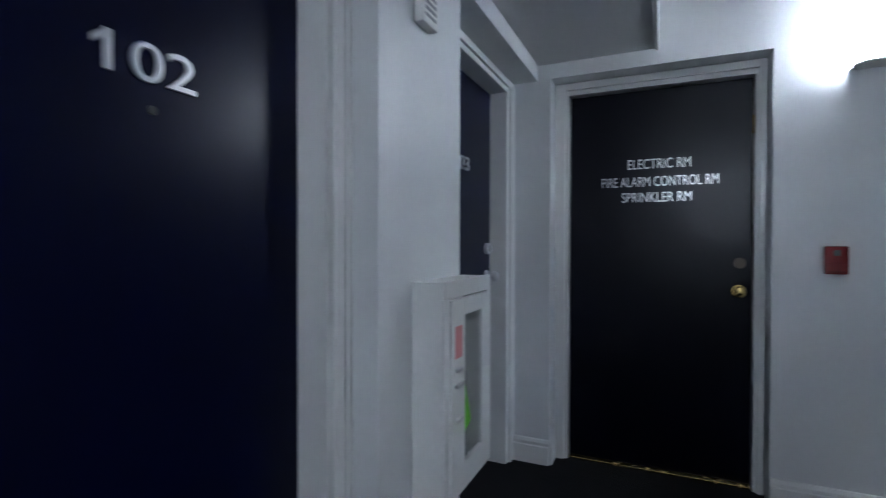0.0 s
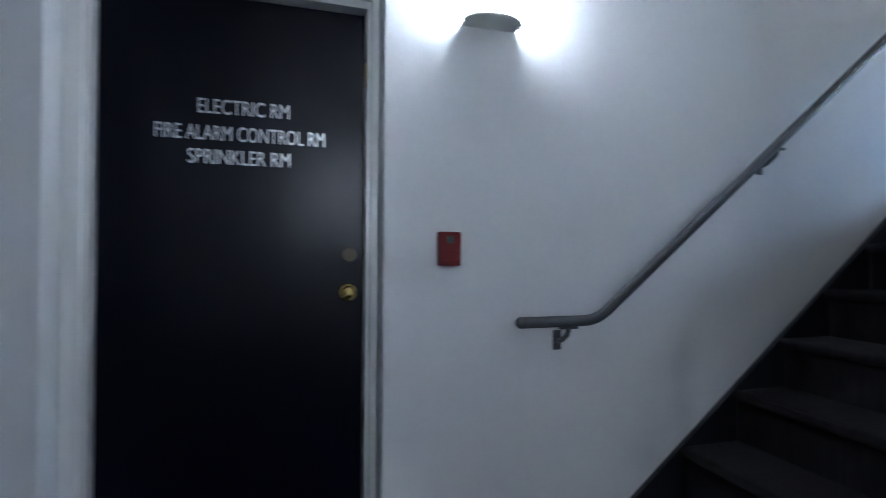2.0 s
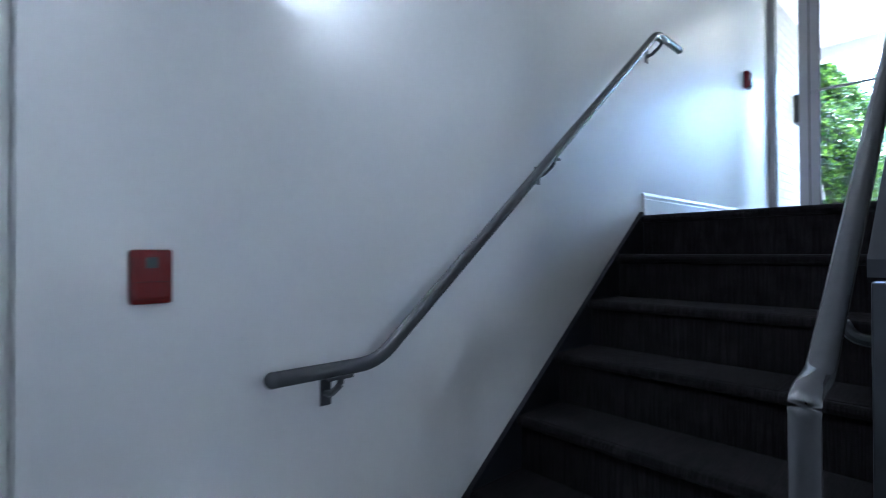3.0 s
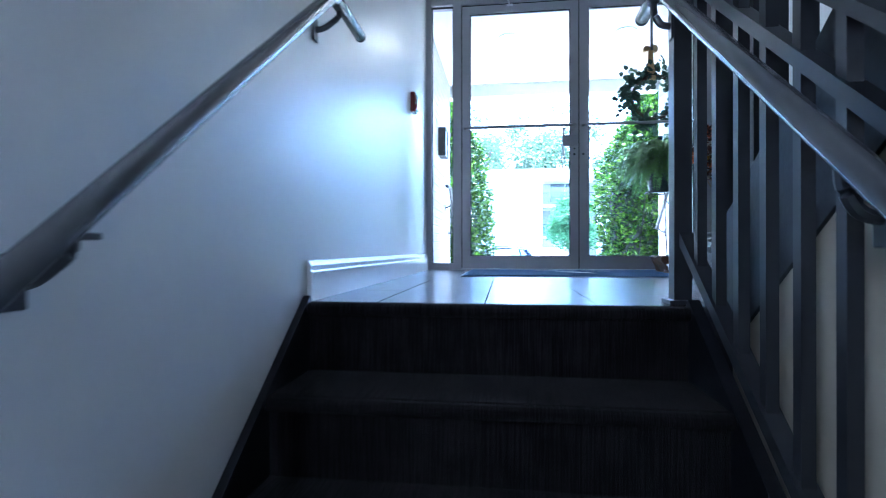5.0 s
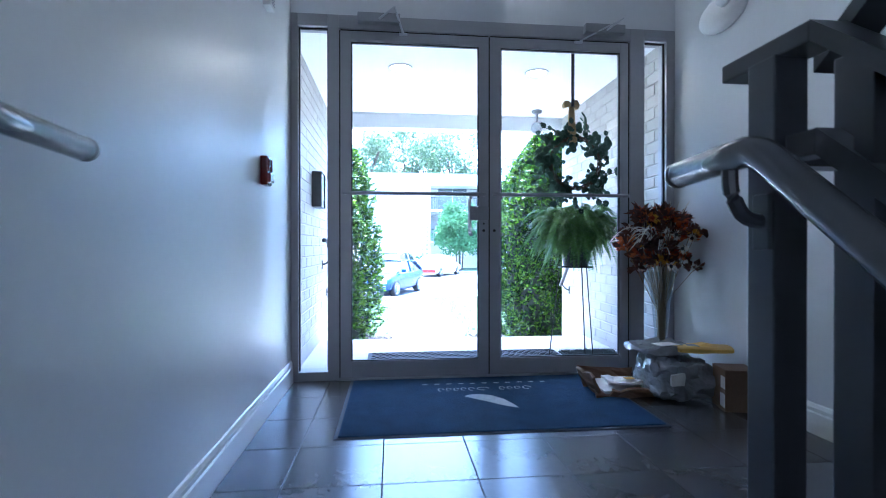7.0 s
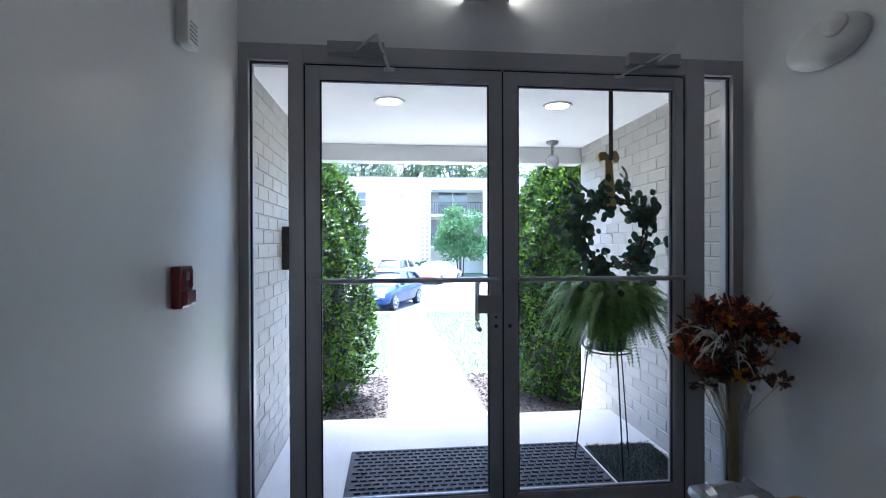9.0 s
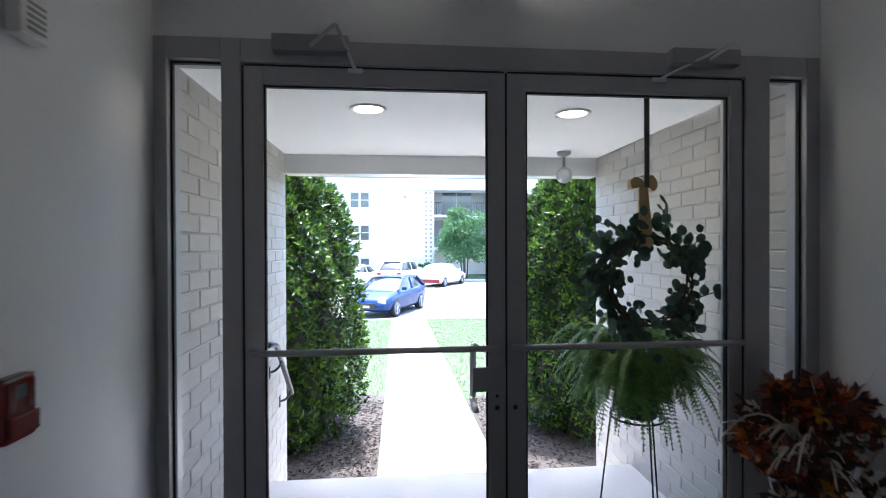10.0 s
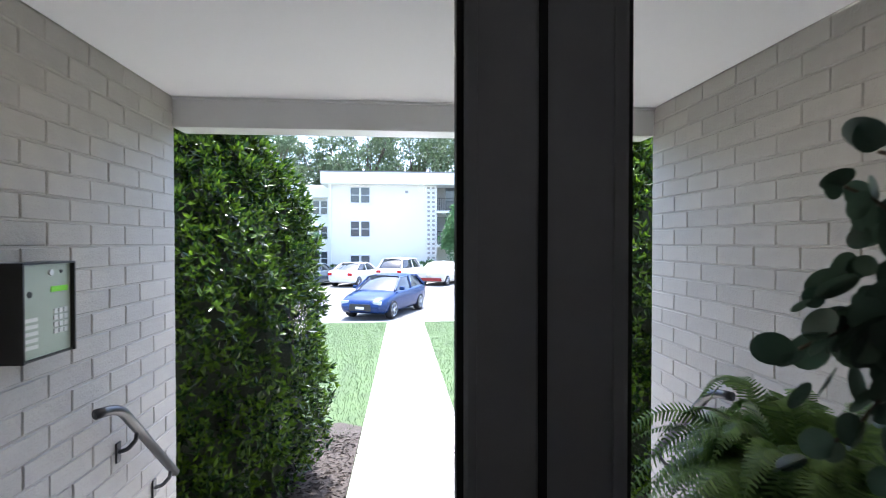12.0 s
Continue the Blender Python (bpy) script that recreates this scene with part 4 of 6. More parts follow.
# lobby mat with a pale leaf and two bars
mat_ = thing("entrance_mat", (1.11, 1.95, -0.004), "blue carpet entrance mat with a pale leaf emblem", "mat")
mx0, mx1, my0, my1 = 0.36, 1.86, 1.508, 2.415
part("border", B(mx0, mx1, my0, my1, -0.0035, 0.004, bevel=0.002), MATEDGE, mat_, "dark rubber edge")
part("carpet_top", B(mx0 + 0.018, mx1 - 0.018, my0 + 0.018, my1 - 0.018, 0.003, 0.009, bevel=0.002), MATBLUE, mat_, "blue ribbed pile")
leafp = [(0.99, 2.02), (1.02, 2.045), (1.08, 2.05), (1.14, 2.02), (1.19, 1.955), (1.22, 1.875), (1.235, 1.81), (1.20, 1.83), (1.16, 1.86), (1.12, 1.90), (1.06, 1.955)]
part("emblem", prism(bmesh.new(), leafp, "z", 0.0085, 0.0098), MATMARK, mat_, "pale leaf shape")
xx = 0.86
for wdt in (0.035, 0.03, 0.03, 0.03, 0.035, 0.075, 0.0, 0.035, 0.03, 0.035, 0.05):
    if wdt:
        part("marking", T([(xx + wdt * 0.5 + wdt * 0.45 * math.cos(a), 2.15 + 0.028 * math.sin(a), 0.0095) for a in (i * 0.55 for i in range(10))], 0.0035, 4, squash=0.25), MATMARK, mat_, "pale script marking")
    xx += (wdt or 0.03) + 0.012
for i in range(11):
    x = 0.78 + 0.07 * i
    part("marking", B(x, x + 0.03, 2.255, 2.268, 0.0088, 0.0098), MATMARK, mat_)

# parcels by the wall
def crumple(bm, amt, seed, s=9.0):
    for vv in bm.verts:
        o = noise.noise_vector(vv.co * s + Vector((seed, 0, 0)))
        vv.co += o * amt
        vv.co.z = max(vv.co.z, 0.002 - 0.004)


pk = thing("poly_mailer_parcel", (2.12, 1.98, -0.004), "crumpled gray plastic mailer parcel on the floor", "parcel")
bm = B(1.965, 2.265, 1.81, 2.10, -0.002, 0.225, bevel=0.045)
bmesh.ops.subdivide_edges(bm, edges=bm.edges, cuts=7, use_grid_fill=True)
crumple(bm, 0.045, 3, 7)
crumple(bm, 0.020, 5, 24)
part("bag", bm, POLY, pk, "shiny gray plastic film")
bm = B(2.02, 2.09, 1.775, 1.79, 0.10, 0.16)
bmesh.ops.subdivide_edges(bm, edges=bm.edges, cuts=3, use_grid_fill=True)
crumple(bm, 0.006, 9, 20)
part("shipping_label", bm, PAPER, pk, "white shipping label")
pb = thing("clear_bag_parcel", (2.08, 2.0, 0.235), "white plastic mailer lying on the gray parcel", "parcel")
bm = B(1.93, 2.22, 1.86, 2.12, 0.243, 0.275, bevel=0.01)
bmesh.ops.subdivide_edges(bm, edges=bm.edges, cuts=6, use_grid_fill=True)
crumple(bm, 0.026, 14, 12)
crumple(bm, 0.010, 15, 30)
part("bag", bm, POLY, pb)
part("shipping_label", B(2.02, 2.14, 1.90, 1.98, 0.281, 0.284, turn=Matrix.Rotation(0.2, 4, "Z")), PAPER, pb)
pe = thing("padded_envelope", (2.27, 1.9, 0.24), "yellow padded envelope on top of the parcels", "envelope")
bm = B(2.12, 2.39, 1.80, 1.97, 0.258, 0.279, bevel=0.006, turn=Matrix.Rotation(-0.25, 4, "Z"))
bmesh.ops.subdivide_edges(bm, edges=bm.edges, cuts=4, use_grid_fill=True)
crumple(bm, 0.014, 21, 10)
crumple(bm, 0.006, 22, 26)
part("envelope", bm, YELLOW, pe)
bx_ = thing("cardboard_box", (2.33, 1.73, -0.004), "small brown cardboard box with a white shipping label", "box")
qz = Matrix.Rotation(radians(-14), 4, "Z")
part("carton", B(2.245, 2.40, 1.645, 1.80, -0.003, 0.205, bevel=0.003, turn=qz), CARD, bx_)
part("shipping_label", B(2.2335, 2.2345, 1.665, 1.72, 0.02, 0.085, turn=qz), PAPER, bx_)
part("shipping_label", B(2.2335, 2.2345, 1.665, 1.715, 0.11, 0.17, turn=qz), PAPER, bx_)
pg = thing("paper_bag", (1.87, 2.02, -0.004), "torn brown paper bag holding white mail", "bag")
bm = bmesh.new()
box(bm, 1.70, 2.03, 1.93, 2.16, 0.0, 0.012, bevel=0.003)
box(bm, 1.68, 2.0, 2.14, 2.15, 0.0, 0.11, turn=Matrix.Rotation(radians(-18), 4, "X"))
box(bm, 1.69, 1.70, 1.95, 2.15, 0.0, 0.12, turn=Matrix.Rotation(radians(-20), 4, "Y"))
box(bm, 1.76, 2.02, 1.915, 1.925, 0.0, 0.055, turn=Matrix.Rotation(radians(25), 4, "X"))
bmesh.ops.subdivide_edges(bm, edges=bm.edges, cuts=4, use_grid_fill=True)
crumple(bm, 0.035, 31, 9)
crumple(bm, 0.014, 32, 25)
part("bag", bm, KRAFT, pg)
bm = B(1.74, 1.98, 1.94, 2.10, 0.03, 0.05, turn=Matrix.Rotation(0.15, 4, "X"))
box(bm, 1.78, 2.0, 1.95, 2.09, 0.062, 0.075, turn=Matrix.Rotation(-0.12, 4, "Z"))
bmesh.ops.subdivide_edges(bm, edges=bm.edges, cuts=4, use_grid_fill=True)
crumple(bm, 0.022, 41, 14)
part("mail", bm, PAPER, pg, "white crumpled mail")
part("sticker", B(1.88, 1.93, 1.98, 2.02, 0.086, 0.088), YELLOW, pg, "yellow sticker")

# ---------------------------------------------------------------- vase of flowers
vx, vy = 2.225, 2.235
vase = thing("flower_vase", (vx, vy, -0.004), "tall clear glass vase of dried rust and yellow flowers", "vase")
bm = lathe(bmesh.new(), vx, vy, [(0.0001, 0.0), (0.055, 0.0), (0.05, 0.02), (0.035, 0.10), (0.038, 0.3), (0.055, 0.5), (0.085, 0.66), (0.082, 0.66), (0.052, 0.5), (0.034, 0.3), (0.03, 0.1), (0.0001, 0.06)], 24)
gv = part("glass", bm, VASE, vase, "clear flared glass", smooth=True)
gv.visible_shadow = False
rf = random.Random(11)
fl = thing("flower_bunch", (vx, vy, 0.08), "bunch of dried rust, yellow and cream flowers with pale plumes", "flowers")
bm = bmesh.new()
heads = []
for i in range(46):
    a, e = rf.uniform(0, 2 * math.pi), rf.uniform(0.0, 1.0)
    rr = 0.185 * math.sqrt(rf.random())
    p = Vector((vx + rr * math.cos(a) * 1.15 - 0.02, vy + rr * math.sin(a) * 0.85 - 0.03, 0.71 + 0.33 * rf.random() - rr * 0.35))
    p.x = min(p.x, W - 0.05); p.y = min(p.y, 2.36)
    heads.append(p)
    bm = bmesh.new()
    tube(bm, [(vx + rf.uniform(-.02, .02), vy + rf.uniform(-.02, .02), 0.07), (vx + rf.uniform(-.03, .03), vy + rf.uniform(-.03, .03), 0.42), tuple(p)], 0.003 if i % 3 == 0 else 0.0018, 6)
    part("stem", bm, STEM, fl)


def petals(name, centres, n, size, mat_, lab, seed, spread=0.035):
    rg = np.random.default_rng(seed)
    for c in centres:
        pl, dr = [], []
        for k in range(n):
            d = rg.normal(size=3); d /= np.linalg.norm(d); d[2] = abs(d[2]) * 0.9 - 0.15
            pl.append(np.array(c) + d * spread * rg.uniform(0.1, 0.8)); dr.append(d)
        mesh_part(name, leaves_mesh(name, np.array(pl), np.array(dr), size, size * 0.7, mat_, rg), fl, lab)


petals("flower_head", heads[:24], 46, 0.040, RUSTPETAL, "rust red petals", 1, 0.05)
petals("flower_head", heads[24:36], 34, 0.036, YELPETAL, "golden yellow petals", 2, 0.035)
petals("flower_head", heads[36:44], 22, 0.034, WHITEPETAL, "cream daisy petals", 4, 0.022)
petals("dried_leaf_spray", heads, 20, 0.055, DARKLEAF, "dark dried leaves", 3, 0.06)
daisies = [Vector((vx - 0.05, vy - 0.19, 0.70)), Vector((vx + 0.03, vy - 0.17, 0.80)), Vector((vx - 0.02, vy - 0.19, 0.88)), Vector((vx + 0.12, vy - 0.12, 0.86))]
for c in daisies:
    rg = np.random.default_rng(int(c.x * 1000))
    ang = np.linspace(0, 2 * math.pi, 13)[:-1]
    dr = np.stack([np.cos(ang), np.full(12, -0.25), np.sin(ang)], 1)
    pl = np.array(c)[None] + dr * 0.008
    me = leaves_mesh("daisy", pl, dr, 0.030, 0.017, WHITEPETAL, rg, fold=0.05)
    dz = mesh_part("daisy", me, fl, "cream daisy")
    part("centre", disc(bmesh.new(), c + Vector((0, 0.004, 0)), (0, -1, 0), 0.011, 0.008, 12), DARKPL, dz, "dark centre")
for i in range(24):
    bm = bmesh.new()
    a = rf.uniform(2.3, 4.6)
    h = rf.uniform(0.12, 0.34)
    ln = rf.uniform(0.16, 0.30)
    p0 = Vector((vx - 0.03, vy - 0.04, 0.72))
    p1 = p0 + Vector((math.cos(a) * ln * 0.45, math.sin(a) * ln * 0.45, h))
    p2 = p0 + Vector((math.cos(a) * ln, math.sin(a) * ln * 0.9, h * rf.uniform(0.3, 0.75)))
    tube(bm, [p0 * (1 - t) ** 2 + p1 * 2 * t * (1 - t) + p2 * t * t for t in (k / 8 for k in range(9))], 0.0068, 5, taper=0.35)
    part("plume", bm, PLUME, fl, "pale curved plume")
for i in range(5):
    bm = bmesh.new()
    p0 = Vector((vx, vy - 0.02, 0.75)); a = rf.uniform(-0.5, 3.4)
    tube(bm, [p0, p0 + Vector((math.cos(a) * 0.05, -0.05, 0.2)), p0 + Vector((math.cos(a) * 0.13, -0.07, 0.33))], 0.005, 5, taper=0.3)
    part("plume", bm, PLUME, fl, "pale curved plume")

# ---------------------------------------------------------------- porch
PL, PR, PE = -0.046, 2.453, 4.605
GZ = -0.60


def gz(y):
    return GZ - 0.035 * (min(max(y, 4.6), 17.8) - 4.6)


porch = thing("porch_floor", (1.2, 3.3, -0.05), "pale concrete porch slab with steps down to the path", "porch floor", kind="structure")
part("slab", B(PL, PR, FY1 - 0.02, 3.99, -0.35, -0.045, bevel=0.006), CONCRETE, porch, "worn pale concrete slab")
for i in range(2):
    part("step", B(PL, PR, 3.991 + 0.30 * i, 4.29 + 0.30 * i, -0.9, -0.045 - 0.185 * (i + 1), bevel=0.006), CONCRETE, porch)
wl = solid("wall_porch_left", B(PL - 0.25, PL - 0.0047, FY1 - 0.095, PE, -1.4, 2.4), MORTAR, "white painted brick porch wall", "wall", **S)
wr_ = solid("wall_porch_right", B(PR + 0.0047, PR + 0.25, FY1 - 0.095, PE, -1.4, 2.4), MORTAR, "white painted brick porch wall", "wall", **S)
bm = B(PL - 0.007, 0.001, FY1 - 0.09, FY1 - 0.01, -0.3, 2.4)
box(bm, W - 0.002, PR + 0.007, FY1 - 0.09, FY1 - 0.01, -0.3, 2.4)
solid("trim_reveal", bm, TRIM, "white painted return beside the entrance frame", "trim", **S)
solid("ceiling_porch", B(PL, PR, FY1 - 0.02, PE - 0.02, 2.213, 2.45), CEIL, "plain white porch ceiling", "ceiling", **S)
bm = B(PL - 0.006, PR + 0.006, PE - 0.018, PE + 0.14, 2.064, 2.5, bevel=0.004)
box(bm, PL, PR, PE - 0.032, PE - 0.019, 2.200, 2.212)
solid("trim_porch_beam", bm, TRIM, "white painted beam across the porch mouth", "trim", **S)
# unseen front, added to block daylight; its height sets the shadow outside
bm = B(-14, PL - 0.26, PE - 0.2, PE, -1.4, 5.6)
box(bm, PR + 0.26, 16, PE - 0.2, PE, -1.4, 5.6)
box(bm, PL - 0.26, PR + 0.26, PE - 0.2, PE - 0.03, 2.5, 5.6)
solid("wall_facade", bm, MORTAR, "unseen painted brick front of this building, added to block light", "wall", **S)
for lx in (0.672, 1.765):
    dl = thing("recessed_downlight", (lx, 3.27, 2.19), "round recessed ceiling downlight, lit, with a white ring", "ceiling light", "porch downlights")
    bm = lathe(bmesh.new(), lx, 3.27, [(0.068, 2.2125), (0.098, 2.2125), (0.098, 2.206), (0.090, 2.203), (0.075, 2.206), (0.068, 2.2125)], 32)
    part("ring", bm, WHITEPL, dl, "white trim ring", smooth=True)
    part("lens", disc(bmesh.new(), (lx, 3.27, 2.2122), (0, 0, -1), 0.074, 0.004, 32), DOWNGLOW, dl, "glowing lens")
# dome spotlight on a short stem below the porch ceiling
sp = thing("security_camera", (2.09, 4.335, 2.213), "gray dome spotlight hung from the porch ceiling", "lamp")
bm = lathe(bmesh.new(), 2.09, 4.335, [(0.0001, 2.2125), (0.055, 2.2125), (0.05, 2.19), (0.02, 2.175), (0.0001, 2.175)], 20)
tube(bm, [(2.09, 4.335, 2.18), (2.09, 4.335, 2.09)], 0.012, 8)
part("mount", bm, GREYPL, sp, smooth=True)
bm = bmesh.new()
bmesh.ops.create_uvsphere(bm, u_segments=20, v_segments=12, radius=0.062, matrix=Matrix.Translation((2.09, 4.335, 2.035)))
part("housing", bm, GREYPL, sp, smooth=True)
part("lens", disc(bmesh.new(), (2.09 - 0.02, 4.335 - 0.052, 2.03), (-0.35, -1, -0.1), 0.042, 0.012, 20, 0.008), LAMPL, sp, "clear round lens", smooth=True)

# door entry panel
kp = thing("entry_phone_panel", (PL, 3.7, 1.145), "dark boxed door entry panel with a steel keypad face", "entry phone")
ky0, ky1, kz0, kz1 = 3.503, 3.725, 1.14, 1.428
bm = B(PL, 0.034, ky0, ky0 + 0.006, kz0, kz1)
box(bm, PL, 0.034, ky1 - 0.006, ky1, kz0, kz1)
box(bm, PL, 0.034, ky0 + 0.006, ky1 - 0.006, kz1 - 0.006, kz1)
box(bm, PL, 0.026, ky0 + 0.006, ky1 - 0.006, kz0, kz0 + 0.006)
box(bm, PL, 0.015, ky0 + 0.006, ky1 - 0.006, kz0 + 0.006, kz1 - 0.006)
part("housing", bm, DARKPL, kp, "dark bronze housing")
kf = part("face_plate", B(0.0152, 0.021, ky0 + 0.007, ky1 - 0.007, kz0 + 0.007, kz1 - 0.007, bevel=0.001), KEYFACE, kp, "satin gray-green metal face plate")
part("display", B(0.021, 0.0225, 3.63, 3.705, 1.335, 1.352), LIME, kf, "small green display")
bm = bmesh.new()
for i in range(5):
    box(bm, 0.021, 0.0225, 3.525, 3.575, 1.175 + 0.02 * i, 1.186 + 0.02 * i)
part("speaker_slot", bm, WHITEPL, kf, "bright speaker louvres")
for i in range(4):
    for j in range(3):
        part("key", B(0.021, 0.0245, 3.64 + 0.022 * j, 3.656 + 0.022 * j, 1.205 + 0.021 * i, 1.22 + 0.021 * i, bevel=0.001), WHITEPL, kf)
bm = disc(bmesh.new(), (0.021, 3.63, 1.395), (1, 0, 0), 0.010, 0.005, 14)
part("lock", bm, STEEL, kf)
part("lens", disc(bmesh.new(), (0.021, 3.675, 1.397), (1, 0, 0), 0.005, 0.003, 12), DARKPL, kf)
part("marking", disc(bmesh.new(), (0.021, 3.545, 1.335), (1, 0, 0), 0.010, 0.001, 14), DARKPL, kf)

for xw, sgn in ((PL, 1), (PR, -1)):
    orail = thing("handrail", (xw, 4.2, 0.6), "short dark metal handrail sloping down the porch wall", "handrail", "porch handrails")
    rx = xw + sgn * 0.075
    pts = rounded([(rx - sgn * 0.03, 3.88, 0.87), (rx, 3.97, 0.865), (rx, 4.42, 0.405)], 0.06, 6)
    part("rail", T(pts, 0.019, 12), RAIL, orail, smooth=True)
    for y, z in ((4.09, 0.735), (4.37, 0.45)):
        bm = B(xw, xw + sgn * 0.008, y - 0.015, y + 0.015, z - 0.13, z - 0.05, bevel=0.002)
        tube(bm, rounded([(xw, y, z - 0.09), (xw + sgn * 0.04, y, z - 0.08), (rx, y, z - 0.04), (rx, y, z - 0.01)], 0.015, 3), 0.009, 8)
        part("bracket", bm, RAIL, orail)

# porch mats
rm = thing("rubber_mat", (1.17, 3.0, -0.045), "black ribbed rubber doormat on the porch", "mat")
part("base", B(0.42, 1.93, 2.62, 3.36, -0.0445, -0.036, bevel=0.002), RUBMAT, rm)
bm = bmesh.new()
for i in range(30):
    for j in range(15):
        x, y = 0.45 + i * 0.05 + (0.025 if j % 2 else 0), 2.66 + j * 0.047
        if x < 1.89:
            box(bm, x, x + 0.035, y, y + 0.022, -0.0362, -0.028)
part("stud", bm, RUBMAT, rm, "raised rubber studs")
tagged(rm.children[1], kind="stuff")
tm = thing("turf_mat", (2.16, 2.95, -0.045), "small dark bristly mat beside the doormat", "mat")
bm = B(1.95, 2.40, 2.62, 3.28, -0.0445, -0.035, bevel=0.002)
part("carpet_top", bm, TURF, tm)
rg = np.random.default_rng(31)
n = 5200
pl = np.stack([rg.uniform(1.955, 2.395, n), rg.uniform(2.625, 3.275, n), np.full(n, -0.036)], 1)
dr = np.stack([rg.normal(0, 0.5, n), rg.normal(0, 0.5, n), np.ones(n)], 1)
tagged(mesh_part("bristle", leaves_mesh("bristle", pl, dr, 0.024, 0.004, leafmat("turf_bristles", (0.02, 0.028, 0.024), (0.14, 0.16, 0.15), 0.6, 0.1), rg), tm), kind="stuff")

# ---------------------------------------------------------------- fern on a wire stand
fx, fy = 1.985, 2.99
st = thing("plant_stand", (fx, fy, -0.035), "tall thin black wire plant stand", "plant stand")
for k in range(3):
    a = 2 * math.pi * k / 3 + 0.5
    pts = [(fx + 0.20 * math.cos(a), fy + 0.20 * math.sin(a), -0.034), (fx + 0.12 * math.cos(a), fy + 0.12 * math.sin(a), 0.68)]
    part("leg", T(pts, 0.0045, 6), IRON, st)
part("ring", T([(fx + 0.125 * math.cos(a), fy + 0.125 * math.sin(a), 0.66) for a in (2 * math.pi * i / 24 for i in range(25))], 0.005, 6), IRON, st)
pot = thing("fern_plant", (fx, fy, 0.665), "bushy green fern in a dark hanging pot", "fern")
bm = lathe(bmesh.new(), fx, fy, [(0.0001, 0.667), (0.09, 0.667), (0.128, 0.84), (0.132, 0.85), (0.12, 0.85), (0.0001, 0.83)], 24)
part("pot", bm, POT, pot, "dark plastic pot", smooth=True)
rg = np.random.default_rng(77)
vv_, ff_ = [], []
for i in range(430):
    a = rg.uniform(0, 2 * math.pi)
    lift, reach = rg.uniform(0.12, 0.46), rg.uniform(0.12, 0.37)
    drop = rg.uniform(0.0, 0.37) * (0.55 + 0.45 * reach / 0.37)
    c0 = np.array([fx + 0.06 * math.cos(a), fy + 0.06 * math.sin(a), 0.84])
    c1 = c0 + np.array([math.cos(a) * reach * 0.5, math.sin(a) * reach * 0.5, lift])
    c2 = c0 + np.array([math.cos(a) * reach, math.sin(a) * reach, lift * 0.5 - drop])
    tw = rg.uniform(-0.6, 0.6)
    prev = None
    for k in range(2, 43):
        t = k / 42
        p = c0 * (1 - t) ** 2 + c1 * 2 * t * (1 - t) + c2 * t * t
        d = 2 * (1 - t) * (c1 - c0) + 2 * t * (c2 - c1); d /= np.linalg.norm(d)
        s = np.cross(d, [0, 0, 1.0]); s /= np.linalg.norm(s) + 1e-9
        up = np.cross(s, d)
        s = s * math.cos(tw) + up * math.sin(tw)
        ln = 0.033 * math.sin(math.pi * min(1, 0.12 + t * 0.88)) + 0.005
        for sg in (-1, 1):
            q = p + (s * sg * 0.92 + d * 0.35 - up * 0.15) * ln * rg.uniform(0.8, 1.15)
            b0 = len(vv_)
            vv_ += [p - d * 0.0034, p + d * 0.0034, q + d * 0.0022, q - d * 0.0012]
            ff_.append((b0, b0 + 1, b0 + 2, b0 + 3))
        if prev is not None:
            b0 = len(vv_)
            vv_ += [prev - s * 0.0016, prev + s * 0.0016, p + s * 0.0014, p - s * 0.0014]
            ff_.append((b0, b0 + 1, b0 + 2, b0 + 3))
        prev = p
me = bpy.data.meshes.new("fronds")
me.from_pydata([tuple(map(float, v_)) for v_ in vv_], [], ff_)
me.materials.append(FERN)
mesh_part("fronds", me, pot, "arching feathery green fronds")

# ---------------------------------------------------------------- wreath on the door glass
wx, wy, wz = 1.80, 2.525, 1.36
wt = thing("wreath", (wx, wy, wz - 0.25), "eucalyptus wreath with a tan ribbon hung on the entrance door", "wreath")
bm = bmesh.new()
for k in range(5):
    ph = k * 1.3
    tube(bm, [(wx + (0.165 + 0.012 * math.sin(a * 5 + ph)) * math.cos(a), wy + 0.012 * math.cos(a * 4 + ph), wz + (0.165 + 0.012 * math.cos(a * 6 + ph)) * math.sin(a)) for a in (2 * math.pi * i / 40 for i in range(41))], 0.004, 5)
part("ring", bm, TWIG, wt, "twisted twig ring")
rg = np.random.default_rng(5)
n = 620
aa = rg.uniform(0, 2 * math.pi, n) 
aa = aa + 0.28 * np.sin(5 * aa + 1.0)
rr = 0.18 + rg.normal(0, 0.034, n)
pl = np.stack([wx + rr * np.cos(aa), wy + rg.uniform(-0.02, 0.04, n), wz + rr * np.sin(aa)], 1)
out = rg.uniform(-0.6, 1.2, n)
dr = np.stack([np.cos(aa) * out - np.sin(aa) * 0.7, rg.uniform(-0.35, 0.35, n), np.sin(aa) * out + np.cos(aa) * 0.7], 1)


